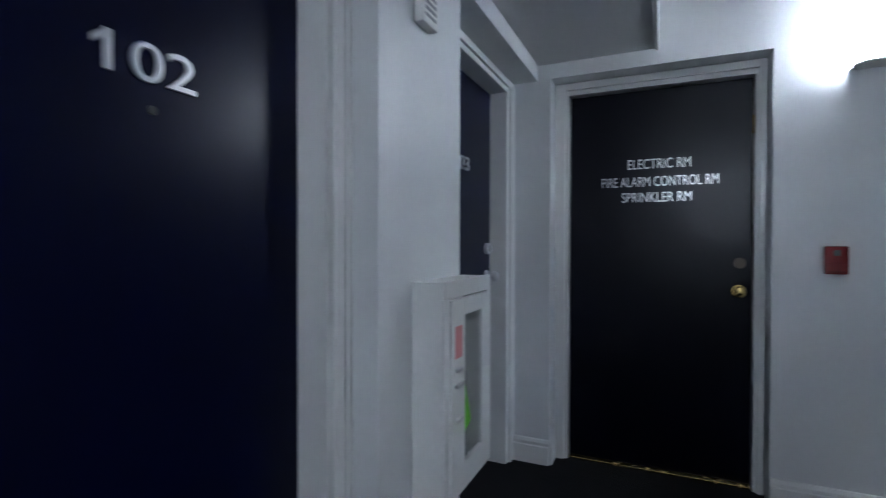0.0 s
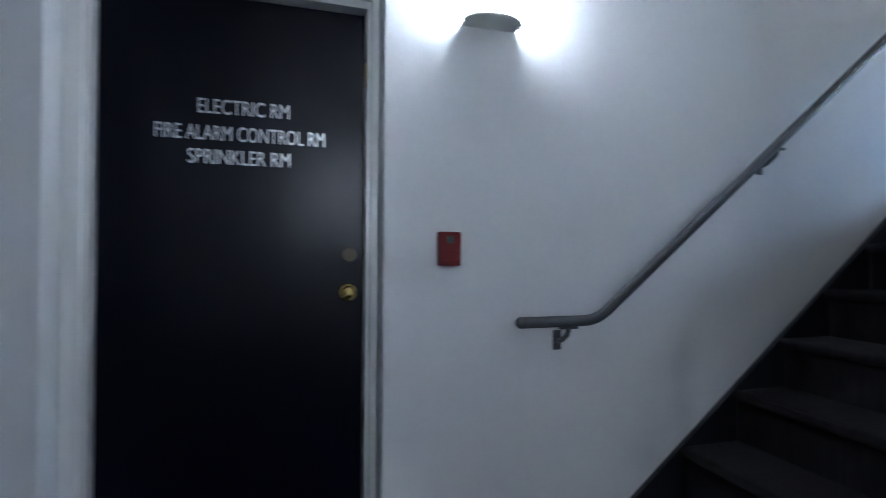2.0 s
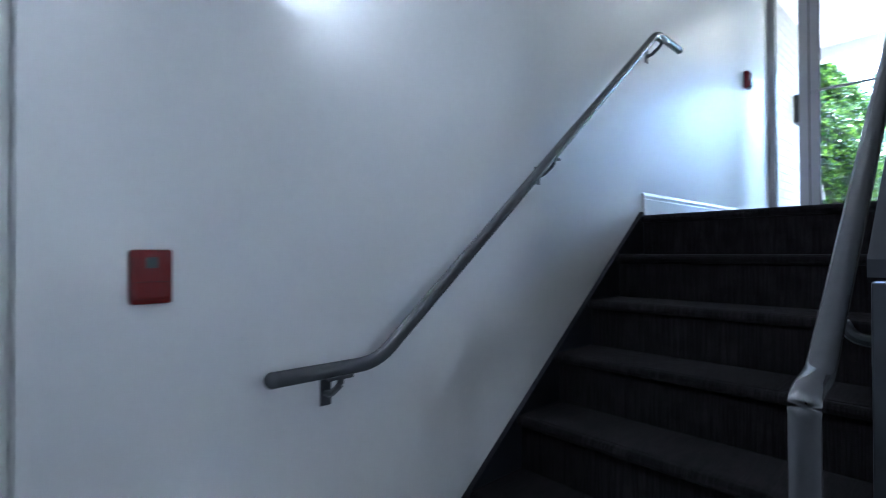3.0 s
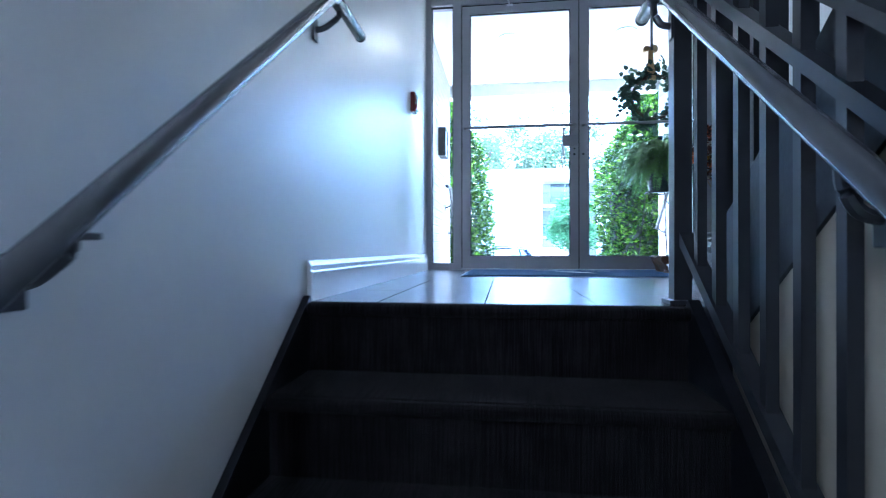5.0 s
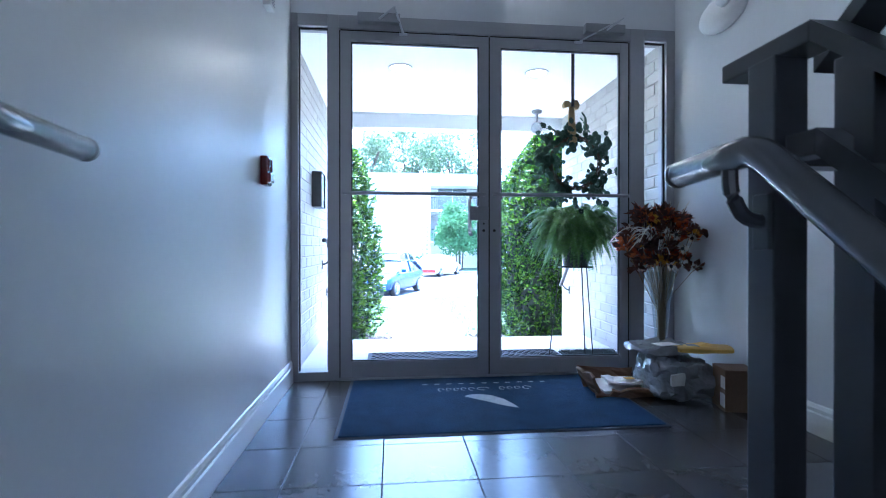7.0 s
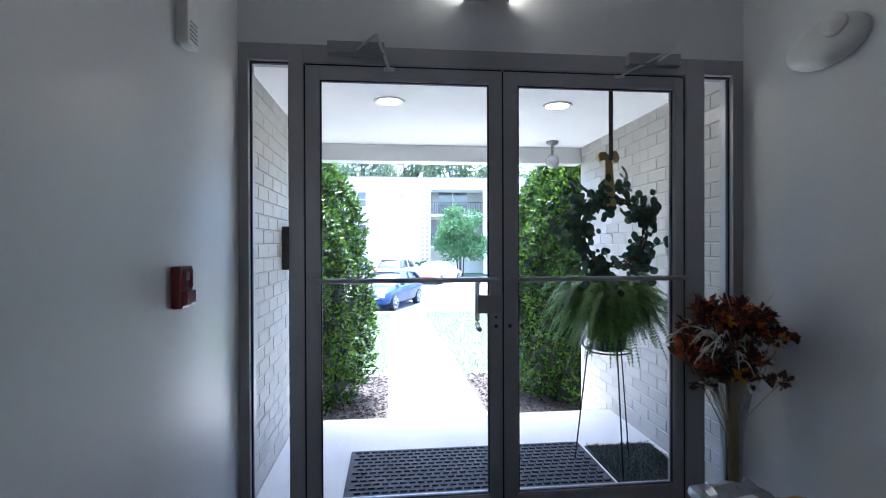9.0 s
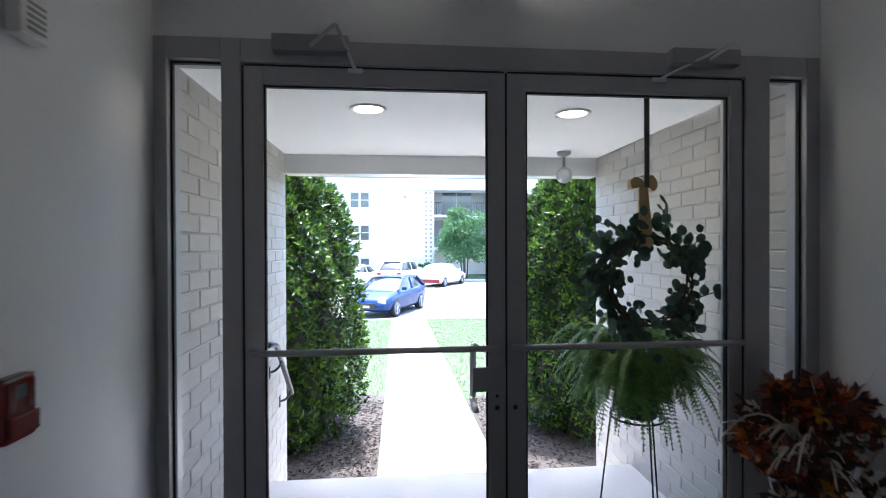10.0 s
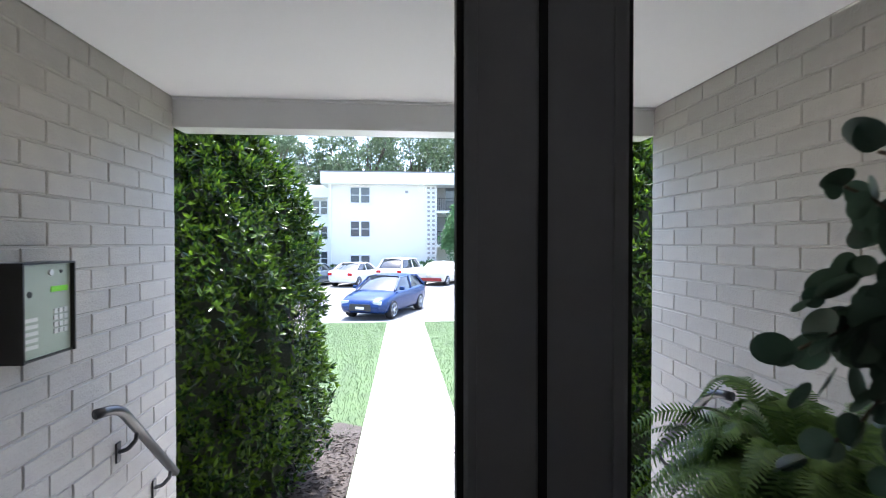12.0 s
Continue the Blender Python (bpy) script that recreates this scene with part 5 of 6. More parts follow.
def round_leaves(name, places, dirs, size, material, rng, seg=14):
    """Round leaves on short stalks."""
    vs, fs = [], []
    for p, d in zip(places, dirs):
        d = d / np.linalg.norm(d)
        s = np.cross(d, rng.normal(0, 0.45, 3) + np.array([0, 1.0, 0])); s /= np.linalg.norm(s) + 1e-9
        up = np.cross(s, d)
        r = size * rng.uniform(0.55, 1.15)
        c = p + d * r * 1.25
        b0 = len(vs)
        vs.append(c - up * r * 0.12)
        for k in range(seg):
            a = 2 * math.pi * k / seg
            vs.append(c + d * math.cos(a) * r * 1.1 + s * math.sin(a) * r)
        fs += [(b0, b0 + 1 + k, b0 + 1 + (k + 1) % seg) for k in range(seg)]
    me = bpy.data.meshes.new(name)
    me.from_pydata([tuple(map(float, q_)) for q_ in vs], [], fs)
    me.materials.append(material)
    return me


mesh_part("leaves", round_leaves("leaves", pl, dr, 0.0185, EUCA, rg), wt, "round dark green eucalyptus leaves")
for a0, r1, turn in ((0.4, 0.29, 0.3), (1.0, 0.31, 0.35), (1.9, 0.30, 0.4), (2.35, 0.30, 0.12), (2.8, 0.28, 0.3), (3.3, 0.28, 0.25), (3.9, 0.28, 0.3), (4.5, 0.30, 0.35), (5.1, 0.32, 0.3), (5.8, 0.29, 0.3)):
    pts = [np.array([wx + (0.17 + (r1 - 0.17) * t) * math.cos(a0 + turn * t), wy + 0.02 + 0.02 * math.sin(3 * t + a0), wz + (0.17 + (r1 - 0.17) * t) * math.sin(a0 + turn * t)]) for t in (0, 0.25, 0.5, 0.75, 1)]
    spr = part("sprig", T([tuple(map(float, q)) for q in pts], 0.0022, 5), TWIG, wt, "thin leafy sprig")
    ps = np.repeat(np.array(pts[1:]), 2, 0)
    dd = np.repeat(np.array([b - a for a, b in zip(pts, pts[1:])]), 2, 0)
    dd = dd / np.linalg.norm(dd, axis=1, keepdims=True) + rg.normal(0, 0.55, dd.shape) * np.array([1, 0.5, 1])
    mesh_part("sprig_leaves", round_leaves("sprig_leaves", ps, dd, 0.019, EUCA, rg), spr)
bm = bmesh.new()
for s_ in (-1, 1):
    prism(bm, [(wx - 0.03 + s_ * a * 0.72, wz + 0.10 + b * 0.74) for a, b in ((0, 0.385), (0.02, 0.405), (0.045, 0.418 + 0.006 * s_), (0.066, 0.405), (0.078, 0.375), (0.07, 0.345), (0.05, 0.34 - 0.01 * s_), (0.03, 0.356), (0, 0.37))][::s_], "y", wy - 0.016, wy + 0.02)
prism(bm, [(wx - 0.046, wz + 0.385), (wx - 0.014, wz + 0.385), (wx - 0.002, wz + 0.25), (wx + 0.012, wz + 0.14), (wx - 0.022, wz + 0.115), (wx - 0.058, wz + 0.135), (wx - 0.052, wz + 0.25)], "y", wy - 0.012, wy + 0.002)
bmesh.ops.bevel(bm, geom=bm.edges, offset=0.004, segments=2, affect="EDGES", clamp_overlap=True)
part("bow", bm, BURLAP, wt, "tan ribbon bow")
part("hanger", B(wx - 0.038, wx - 0.018, 2.494, 2.499, wz + 0.36, 2.11), STRAP, wt, "dark hanging strap")

# ---------------------------------------------------------------- ground outside
LOTY, LOTZ = 17.8, -1.2
vs, fs = [], []
def quad(x0, x1, ya, za, yb, zb):
    b0 = len(vs)
    vs.extend([(x0, ya, za), (x1, ya, za), (x1, yb, zb), (x0, yb, zb)])
    fs.append((b0, b0 + 1, b0 + 2, b0 + 3))


quad(-300, 300, 4.55, gz(4.55), LOTY, gz(LOTY))
quad(-300, 300, LOTY, gz(LOTY) - 0.2, 37.5, LOTZ - 0.05)
quad(-300, 300, 37.5, LOTZ - 0.05, 38.2, LOTZ + 0.08)
quad(-300, 300, 38.2, LOTZ + 0.08, 900, LOTZ + 3)
quad(-300, -14, -200, GZ, 4.55, GZ)
quad(16, 300, -200, GZ, 4.55, GZ)
me = bpy.data.meshes.new("ground")
me.from_pydata(vs, [], fs)
me.materials.append(GRASSGROUND)
tagged(new("ground", me), "sunlit lawn sloping down to the car park", "ground", kind="structure")
solid("road", B(-120, 120, LOTY, 37.4, LOTZ - 0.3, LOTZ), ASPHALT, "sun-bleached asphalt car park", "car park", **S)
bm = B(-120, 120, LOTY - 0.14, LOTY + 0.002, LOTZ - 0.2, LOTZ + 0.15, bevel=0.02)
solid("kerb_near", bm, CONCRETE, "pale concrete kerb along the lawn", "kerb", **S)
solid("kerb_far", B(-120, 120, 37.3, 37.46, LOTZ - 0.2, LOTZ + 0.14, bevel=0.02), CONCRETE, "pale concrete kerb below the flats", "kerb", **S)
path = thing("pavement_path", (1.2, 10, gz(10)), "straight pale concrete path with jointed slabs", "path", kind="structure")
y = 4.595
k = 0
while y < LOTY - 0.2:
    y2 = min(y + 1.19, LOTY - 0.15)
    bm = bmesh.new()
    x0, x1 = 0.63, 1.765
    prism(bm, [(y + 0.010, gz(y) + 0.02), (y2 - 0.010, gz(y2) + 0.02), (y2 - 0.010, gz(y2) - 0.1), (y + 0.010, gz(y) - 0.1)], "x", x0, x1)
    part("slab", bm, CONCRETE, path)
    y = y2
for nm, x0, x1, y1 in (("mulch_bed", -3.2, 0.622, 7.75), ("mulch_bed", 1.772, 5.4, 7.5)):
    bm = bmesh.new()
    nx, ny = 14, 14
    g = [[bm.verts.new((x0 + (x1 - x0) * i / nx, 4.6 + (y1 - 4.6) * j / ny + (0.25 * math.sin(i * 1.1) if j == ny else 0), gz(4.6 + (y1 - 4.6) * j / ny) + 0.012 + 0.02 * rf.random())) for j in range(ny + 1)] for i in range(nx + 1)]
    for i in range(nx):
        for j in range(ny):
            bm.faces.new((g[i][j], g[i + 1][j], g[i + 1][j + 1], g[i][j + 1]))
    solid(nm, bm, MULCH, "brown bark mulch bed beside the path", "mulch bed", **S)
rg = np.random.default_rng(9)
n = 8000
px_ = np.where(rg.random(n) < 0.65, rg.uniform(-0.9, 0.61, n), rg.uniform(1.79, 2.9, n))
py_ = rg.uniform(4.7, 7.6, n)
pz_ = np.array([gz(v_) for v_ in py_]) + 0.03
dr = np.stack([rg.normal(size=n), rg.normal(size=n), rg.normal(0, 0.25, n)], 1)
me = leaves_mesh("mulch_chips", np.stack([px_, py_, pz_], 1), dr, 0.055, 0.018, leafmat("bark_chips", (0.012, 0.009, 0.008), (0.13, 0.11, 0.10), 0.9), rg)
tagged(new("mulch_chips", me), "loose bark chips on the mulch beds", "mulch", kind="stuff")
n = 60000
px_ = rg.uniform(-4.5, 7.5, n); py_ = 7.4 + (LOTY - 7.6) * rg.random(n)
keep = (px_ < 0.61) | (px_ > 1.78)
px_, py_ = px_[keep], py_[keep]
n = len(px_)
dr = np.stack([rg.normal(0, 0.45, n), rg.normal(0, 0.45, n), np.ones(n)], 1)
me = leaves_mesh("grass", np.stack([px_, py_, np.array([gz(v_) for v_ in py_]) - 0.005], 1), dr, 0.06, 0.007, BLADE, rg)
tagged(new("grass", me), "short bright green mown grass", "grass", kind="stuff")

# ---------------------------------------------------------------- shrubs by the porch
def holly(cx, cy, rbase, ztop, seed, n, label):
    rg = np.random.default_rng(seed)
    t = thing("holly_bush", (cx, cy, gz(cy)), label, "bush", "porch bushes")
    z0 = gz(cy) + 0.08
    H = ztop - z0
    def rad(h, a):
        base = np.interp(h, [0, 0.15, 0.41, 0.54, 0.67, 0.79, 0.88, 0.96, 1], [0.80, 0.92, 0.99, 0.94, 0.83, 0.62, 0.43, 0.2, 0.03])
        lump = 1 + 0.07 * np.sin(3 * a + 9 * h) + 0.06 * np.sin(7 * a - 13 * h + seed) + 0.05 * np.sin(13 * a + 21 * h)
        return rbase * base * lump
    # closed dark hull behind the leaves, standing in for the bush's inner shade
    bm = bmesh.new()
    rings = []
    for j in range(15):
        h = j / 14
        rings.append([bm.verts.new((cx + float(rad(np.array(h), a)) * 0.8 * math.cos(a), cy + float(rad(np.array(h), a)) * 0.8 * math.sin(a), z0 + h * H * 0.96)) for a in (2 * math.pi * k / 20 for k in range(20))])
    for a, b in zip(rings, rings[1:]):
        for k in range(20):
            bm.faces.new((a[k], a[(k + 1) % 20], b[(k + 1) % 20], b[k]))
    part("inner_twigs", bm, CORE, t, "solid dark hull coloured as the shade inside the bush")
    part("trunk", T([(cx, cy, gz(cy) - 0.05), (cx, cy, z0 + 0.6)], 0.05, 8), BARK, t)
    ns = n // 7
    h = rg.random(ns) ** 0.85
    a = rg.uniform(0, 2 * math.pi, ns)
    r = rad(h, a) * (1.04 - 0.26 * rg.random(ns) ** 1.6)
    tips = np.stack([cx + r * np.cos(a), cy + r * np.sin(a), z0 + h * H * 0.985], 1)
    outw = np.stack([np.cos(a), np.sin(a), rg.uniform(0.2, 1.1, ns)], 1) + rg.normal(0, 0.3, (ns, 3))
    outw /= np.linalg.norm(outw, axis=1, keepdims=True)
    across = np.cross(outw, rg.normal(size=(ns, 3)))
    across /= np.linalg.norm(across, axis=1, keepdims=True)
    other = np.cross(outw, across)
    turn_ = (np.arange(7) * 2.4)[None, :, None] + rg.normal(0, 0.25, (ns, 7, 1))
    lean = np.linspace(1.0, 0.15, 7)[None, :, None]
    dr = outw[:, None] * (0.25 + (1 - lean) * 0.9) + (across[:, None] * np.cos(turn_) + other[:, None] * np.sin(turn_)) * (0.25 + lean * 0.75)
    pl = tips[:, None] - outw[:, None] * lean * 0.035
    dr, pl, face_ = dr.reshape(-1, 3), pl.reshape(-1, 3), np.repeat(outw, 7, 0)
    mesh_part("leaves", leaves_mesh("leaves", pl, dr, 0.072, 0.028, LEAF, rg, 0.12, face_), t, "small glossy green leaves")
    return t


holly(-0.62, 6.35, 1.02, 2.92, 3, 66000, "tall dense holly bush with glossy leaves and bright new growth")
holly(3.02, 6.45, 0.92, 2.80, 8, 52000, "tall dense holly bush beside the porch")

# ---------------------------------------------------------------- cars
def car(at, heading, paint, label, kind_="hatch", covered=False):
    """A car, nose along +y before it is turned."""
    L, Wc, H = {"hatch": (4.2, 1.78, 1.45), "sedan": (4.6, 1.8, 1.43), "suv": (4.6, 1.84, 1.68)}[kind_]
    c = thing("car", (0, 0, 0), label, "car", "parked cars")
    hw = Wc / 2
    hood = 0.92 if kind_ != "suv" else 1.05
    belt = 0.96 if kind_ != "suv" else 1.08
    rear = {"hatch": 1.0, "sedan": 0.98, "suv": 1.1}[kind_]
    st = [(-L / 2, 0.42, 0.80, 0.80), (-L / 2 + 0.06, 0.30, rear - 0.02, 0.92), (-L / 2 + 0.5, 0.22, rear, 1.0), (-0.6, 0.2, belt + 0.02, 1.0), (0.55, 0.2, belt, 1.0), (0.95, 0.2, hood + 0.02, 0.99), (L / 2 - 0.55, 0.22, hood - 0.10, 0.97), (L / 2 - 0.12, 0.26, hood - 0.22, 0.90), (L / 2, 0.36, hood - 0.36, 0.78)]
    bm = bmesh.new()
    rings = []
    for yy, zb, zt, k in st:
        h = hw * k
        half = [(h * 0.86, zb), (h * 0.98, zb + 0.12), (h, zb + (zt - zb) * 0.55), (h * 0.985, zt - 0.10), (h * 0.93, zt - 0.02), (h * 0.5, zt + 0.025)]
        rings.append([bm.verts.new((x, yy, z)) for x, z in half] + [bm.verts.new((-x, yy, z)) for x, z in half[::-1]])
    m = len(rings[0])
    for a, b in zip(rings, rings[1:]):
        for k in range(m):
            bm.faces.new((a[k], a[(k + 1) % m], b[(k + 1) % m], b[k]))
    bm.faces.new(rings[0][::-1]); bm.faces.new(rings[-1])
    body = part("body", bm, paint, c, "", smooth=True)
    y_ws, y_rf, y_rr, y_rb = {"hatch": (0.95, 0.20, -1.45, -1.95), "sedan": (0.9, 0.15, -1.05, -1.75), "suv": (1.0, 0.35, -1.75, -2.15)}[kind_]
    def ring(bm, yy, zlo, zhi, klo, khi):
        pts = [(hw * klo, zlo), (hw * khi, zhi - 0.06), (hw * (khi - 0.10), zhi), (0.0, zhi + 0.02)]
        return [bm.verts.new((x, yy, z)) for x, z in pts] + [bm.verts.new((-x, yy, z)) for x, z in pts[-2::-1]]
    bm = bmesh.new()
    rs = [ring(bm, y_ws, belt - 0.05, belt - 0.02, 0.90, 0.86), ring(bm, y_rf, belt - 0.05, H - 0.03, 0.93, 0.74), ring(bm, -0.5, belt - 0.05, H - 0.005, 0.93, 0.75), ring(bm, y_rr, belt - 0.03, H - 0.05, 0.92, 0.70), ring(bm, y_rb, rear - 0.05, rear + 0.0, 0.86, 0.80)]
    for a, b in zip(rs, rs[1:]):
        for k in range(len(a) - 1):
            bm.faces.new((a[k], a[k + 1], b[k + 1], b[k]))
    part("windows", bm, COVER if covered else CARGLASS, c, "dark glazed cabin" if not covered else "cabin under the cover", smooth=True)
    bm = bmesh.new()
    rs = []
    for yy, zz, k in ((y_rf + 0.02, H - 0.022, 0.745), (-0.5, H + 0.006, 0.755), (y_rr - 0.02, H - 0.04, 0.705)):
        pts = [(hw * k, zz - 0.055), (hw * (k - 0.09), zz), (0, zz + 0.022)]
        rs.append([bm.verts.new((x, yy, z)) for x, z in pts] + [bm.verts.new((-x, yy, z)) for x, z in pts[-2::-1]])
    for a, b in zip(rs, rs[1:]):
        for k in range(len(a) - 1):
            bm.faces.new((a[k], a[k + 1], b[k + 1], b[k]))
    part("roof", bm, COVER if covered else paint, c, "", smooth=True)
    for s_ in (-1, 1):
        for p0, p1, pr in (((s_ * hw * 0.885, y_ws, belt - 0.01), (s_ * hw * 0.735, y_rf, H - 0.06), 0.03), ((s_ * hw * 0.935, -0.45, belt - 0.02), (s_ * hw * 0.755, -0.5, H - 0.05), 0.032), ((s_ * hw * 0.86, y_rb, rear), (s_ * hw * 0.70, y_rr, H - 0.08), 0.05)):
            part("pillar", T([p0, p1], pr, 6), paint, c)
        part("headlight", box(bmesh.new(), s_ * hw * 0.52, s_ * hw * 0.86, L / 2 - 0.16, L / 2 - 0.03, hood - 0.36, hood - 0.24, bevel=0.02), LAMPL, c, "clear headlight")
        if not covered:
            part("tail_light", box(bmesh.new(), s_ * hw * 0.60, s_ * hw * 0.90, -L / 2 - 0.012, -L / 2 + 0.12, rear - 0.28, rear - 0.12, bevel=0.02), TAILL, c, "red tail light")
        part("wing_mirror", box(bmesh.new(), s_ * hw * 0.96, s_ * (hw + 0.16), 0.62, 0.72, belt, belt + 0.13, bevel=0.03), paint, c)
        for yy in (L / 2 - 0.85, -L / 2 + 0.78):
            xo = s_ * (hw - 0.10)
            bm = disc(bmesh.new(), (xo - s_ * 0.11, yy, 0.325), (s_, 0, 0), 0.325, 0.215, 28)
            wh = part("wheel", bm, TYRE, c, "black tyre on an alloy wheel", smooth=False)
            rim = disc(bmesh.new(), (xo + s_ * 0.09, yy, 0.325), (s_, 0, 0), 0.075, 0.025, 12)
            for k in range(5):
                a = 2 * math.pi * k / 5
                tube(rim, [(xo + s_ * 0.105, yy, 0.325), (xo + s_ * 0.105, yy + 0.21 * math.cos(a), 0.325 + 0.21 * math.sin(a))], 0.03, 6, squash=0.5)
            tube(rim, [(xo + s_ * 0.105, yy + 0.215 * math.cos(a), 0.325 + 0.215 * math.sin(a)) for a in (2 * math.pi * i / 24 for i in range(25))], 0.014, 6)
            part("rim", rim, RIMM, wh, "silver spoked rim")
    part("grille", box(bmesh.new(), -hw * 0.46, hw * 0.46, L / 2 - 0.06, L / 2 + 0.012, hood - 0.58, hood - 0.34, bevel=0.02), DARKPL, c, "black front grille")
    part("number_plate", box(bmesh.new(), -0.16, 0.16, L / 2 + 0.008, L / 2 + 0.022, 0.40, 0.49), WHITEPL, c, "white plate")
    part("rear_plate", box(bmesh.new(), -0.16, 0.16, -L / 2 - 0.018, -L / 2 - 0.004, 0.62, 0.71), WHITEPL, c, "white plate")
    if covered:
        bm = bmesh.new()
        bmesh.ops.create_uvsphere(bm, u_segments=28, v_segments=16, radius=1, matrix=Matrix.Translation((0, -0.1, 0.55)) @ Matrix.Diagonal((hw * 1.04, L / 2 * 1.0, H - 0.52, 1)))
        for vv in bm.verts:
            vv.co += noise.noise_vector(vv.co * 1.6) * 0.07
            vv.co.z = max(vv.co.z, 0.5 + 0.05 * math.sin(vv.co.y * 5))
        part("bumper", B(-hw * 0.9, hw * 0.9, -L / 2 - 0.05, -L / 2 + 0.1, 0.3, 0.50, bevel=0.03), REDCAR, c, "dark red rear bumper")
        part("cover", bm, COVER, c, "pale baggy fabric cover", smooth=True)
    c.matrix_basis = Matrix.Translation(at) @ Matrix.Rotation(heading, 4, "Z")
    return c


car((0.49, 20.74, LOTZ), math.atan2(0.40, -0.917) , BLUECAR, "metallic blue hatchback parked on the sunlit asphalt")
car((-4.4, 33.2, LOTZ), radians(-24), GREYCAR, "gray-blue sedan parked nose to the flats", "sedan")
car((-1.7, 33.6, LOTZ), radians(-24), WHITECAR, "white sedan parked nose to the flats", "sedan")
car((1.2, 34.0, LOTZ), radians(-24), WHITECAR, "white sport utility car parked nose to the flats", "suv")
car((3.9, 34.0, LOTZ), radians(-30), COVER, "dark red car under a pale fabric cover", "sedan", covered=True)
car((-7.3, 33.6, LOTZ), radians(-22), GREYCAR, "dark gray sport utility car in the car park", "suv")

# ---------------------------------------------------------------- flats across the car park
def apartment_window(parent, xc, z0, z1, y, w, panes=2):
    """A sash window: frame, sill and panes with a meeting rail."""
    wdw = part("window", B(xc - w / 2 - 0.06, xc + w / 2 + 0.06, y - 0.05, y - 0.003, z0 - 0.10, z0 - 0.03), ROOFEDGE, parent, "paired sash window with a sill")
    bm = bmesh.new()
    t = 0.06
    box(bm, xc - w / 2, xc + w / 2, y - 0.04, y - 0.002, z1 - t, z1)
    box(bm, xc - w / 2, xc + w / 2, y - 0.04, y - 0.002, z0, z0 + t)
    for i in range(panes + 1):
        x = xc - w / 2 + t / 2 + (w - t) * i / panes
        tt = t / 2 if i in (0, panes) else 0.09
        box(bm, x - tt, x + tt, y - 0.042, y - 0.003, z0 + t, z1 - t)
    box(bm, xc - w / 2 + t, xc + w / 2 - t, y - 0.038, y - 0.004, (z0 + z1) / 2 - 0.03, (z0 + z1) / 2 + 0.03)
    part("frame", bm, WINFRAME, wdw)
    for i in range(panes):
        for zz0, zz1 in ((z0 + t, (z0 + z1) / 2 - 0.03), ((z0 + z1) / 2 + 0.03, z1 - t)):
            xa = xc - w / 2 + (w) * i / panes + 0.07
            part("pane", B(xa, xa + w / panes - 0.14, y - 0.022, y - 0.012, zz0, zz1), WINGLASS, wdw)
    return wdw


AY = 42.0
flats = thing("apartment_building", (2, AY, LOTZ), "three-storey white painted brick block of flats", "building")
AX0, AX1, AZT = -4.85, 26.0, 6.15
FLO = [-0.85, 1.92, 4.66]   # window sills
bm = B(AX0, 3.95, AY, AY + 10, LOTZ - 0.2, AZT)
box(bm, 8.8, AX1, AY, AY + 10, LOTZ - 0.2, AZT)
box(bm, 3.95, 8.8, AY + 1.8, AY + 10, LOTZ - 0.2, AZT)
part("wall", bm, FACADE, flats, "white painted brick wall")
rf_ = part("roof", B(AX0 - 0.5, AX1 + 0.5, AY - 0.75, AY + 10.5, AZT, AZT + 0.95, bevel=0.05), ROOFEDGE, flats, "flat roof with a deep white fascia")
part("roof_edge", B(AX0 - 0.55, AX1 + 0.55, AY - 0.80, AY + 10.55, AZT + 0.95, AZT + 1.02), ROOFTOP, rf_, "dark roof edge")
part("vent_pipe", T([(3.4, AY + 0.5, AZT + 0.9), (3.4, AY + 0.5, AZT + 1.5)], 0.06, 8), DARKPL, rf_, "dark vent pipe")
for z in FLO:
    for xc in (-2.3, 11.5, 15.5, 20.0):
        apartment_window(flats, xc, z, z + 1.32, AY, 1.62)
for z0 in (1.35, 4.1):
    bal = part("balcony", B(3.9, 8.85, AY - 0.12, AY + 1.79, z0 - 0.22, z0, bevel=0.02), ROOFEDGE, flats, "recessed balcony with a dark railing")
    # back wall in the dark tone that imitates the balcony's shade
    part("back_wall", B(3.96, 8.79, AY + 1.74, AY + 1.795, z0, z0 + 2.35), RECESS_SHADE, bal)
    bm = B(3.98, 8.78, AY - 0.06, AY - 0.02, z0 + 1.0, z0 + 1.05)
    for i in range(33):
        x = 4.0 + i * 0.149
        box(bm, x - 0.012, x + 0.012, AY - 0.05, AY - 0.026, z0, z0 + 1.0)
    part("railing", bm, IRON, bal, "dark picket railing")
    bm = B(4.8, 7.4, AY + 1.70, AY + 1.735, z0 + 0.05, z0 + 2.1)
    part("patio_door", bm, WINGLASS, bal, "dark sliding patio door")
    part("door_frame", B(6.07, 6.13, AY + 1.68, AY + 1.70, z0 + 0.05, z0 + 2.1), WINFRAME, bal)
part("post", B(8.55, 8.75, AY - 0.1, AY + 0.1, LOTZ, AZT), ROOFEDGE, flats)
scr = part("screen_wall", B(3.0, 3.9, AY - 0.06, AY - 0.002, LOTZ, AZT - 0.02), FACADE, flats, "column of pierced ornamental blocks")
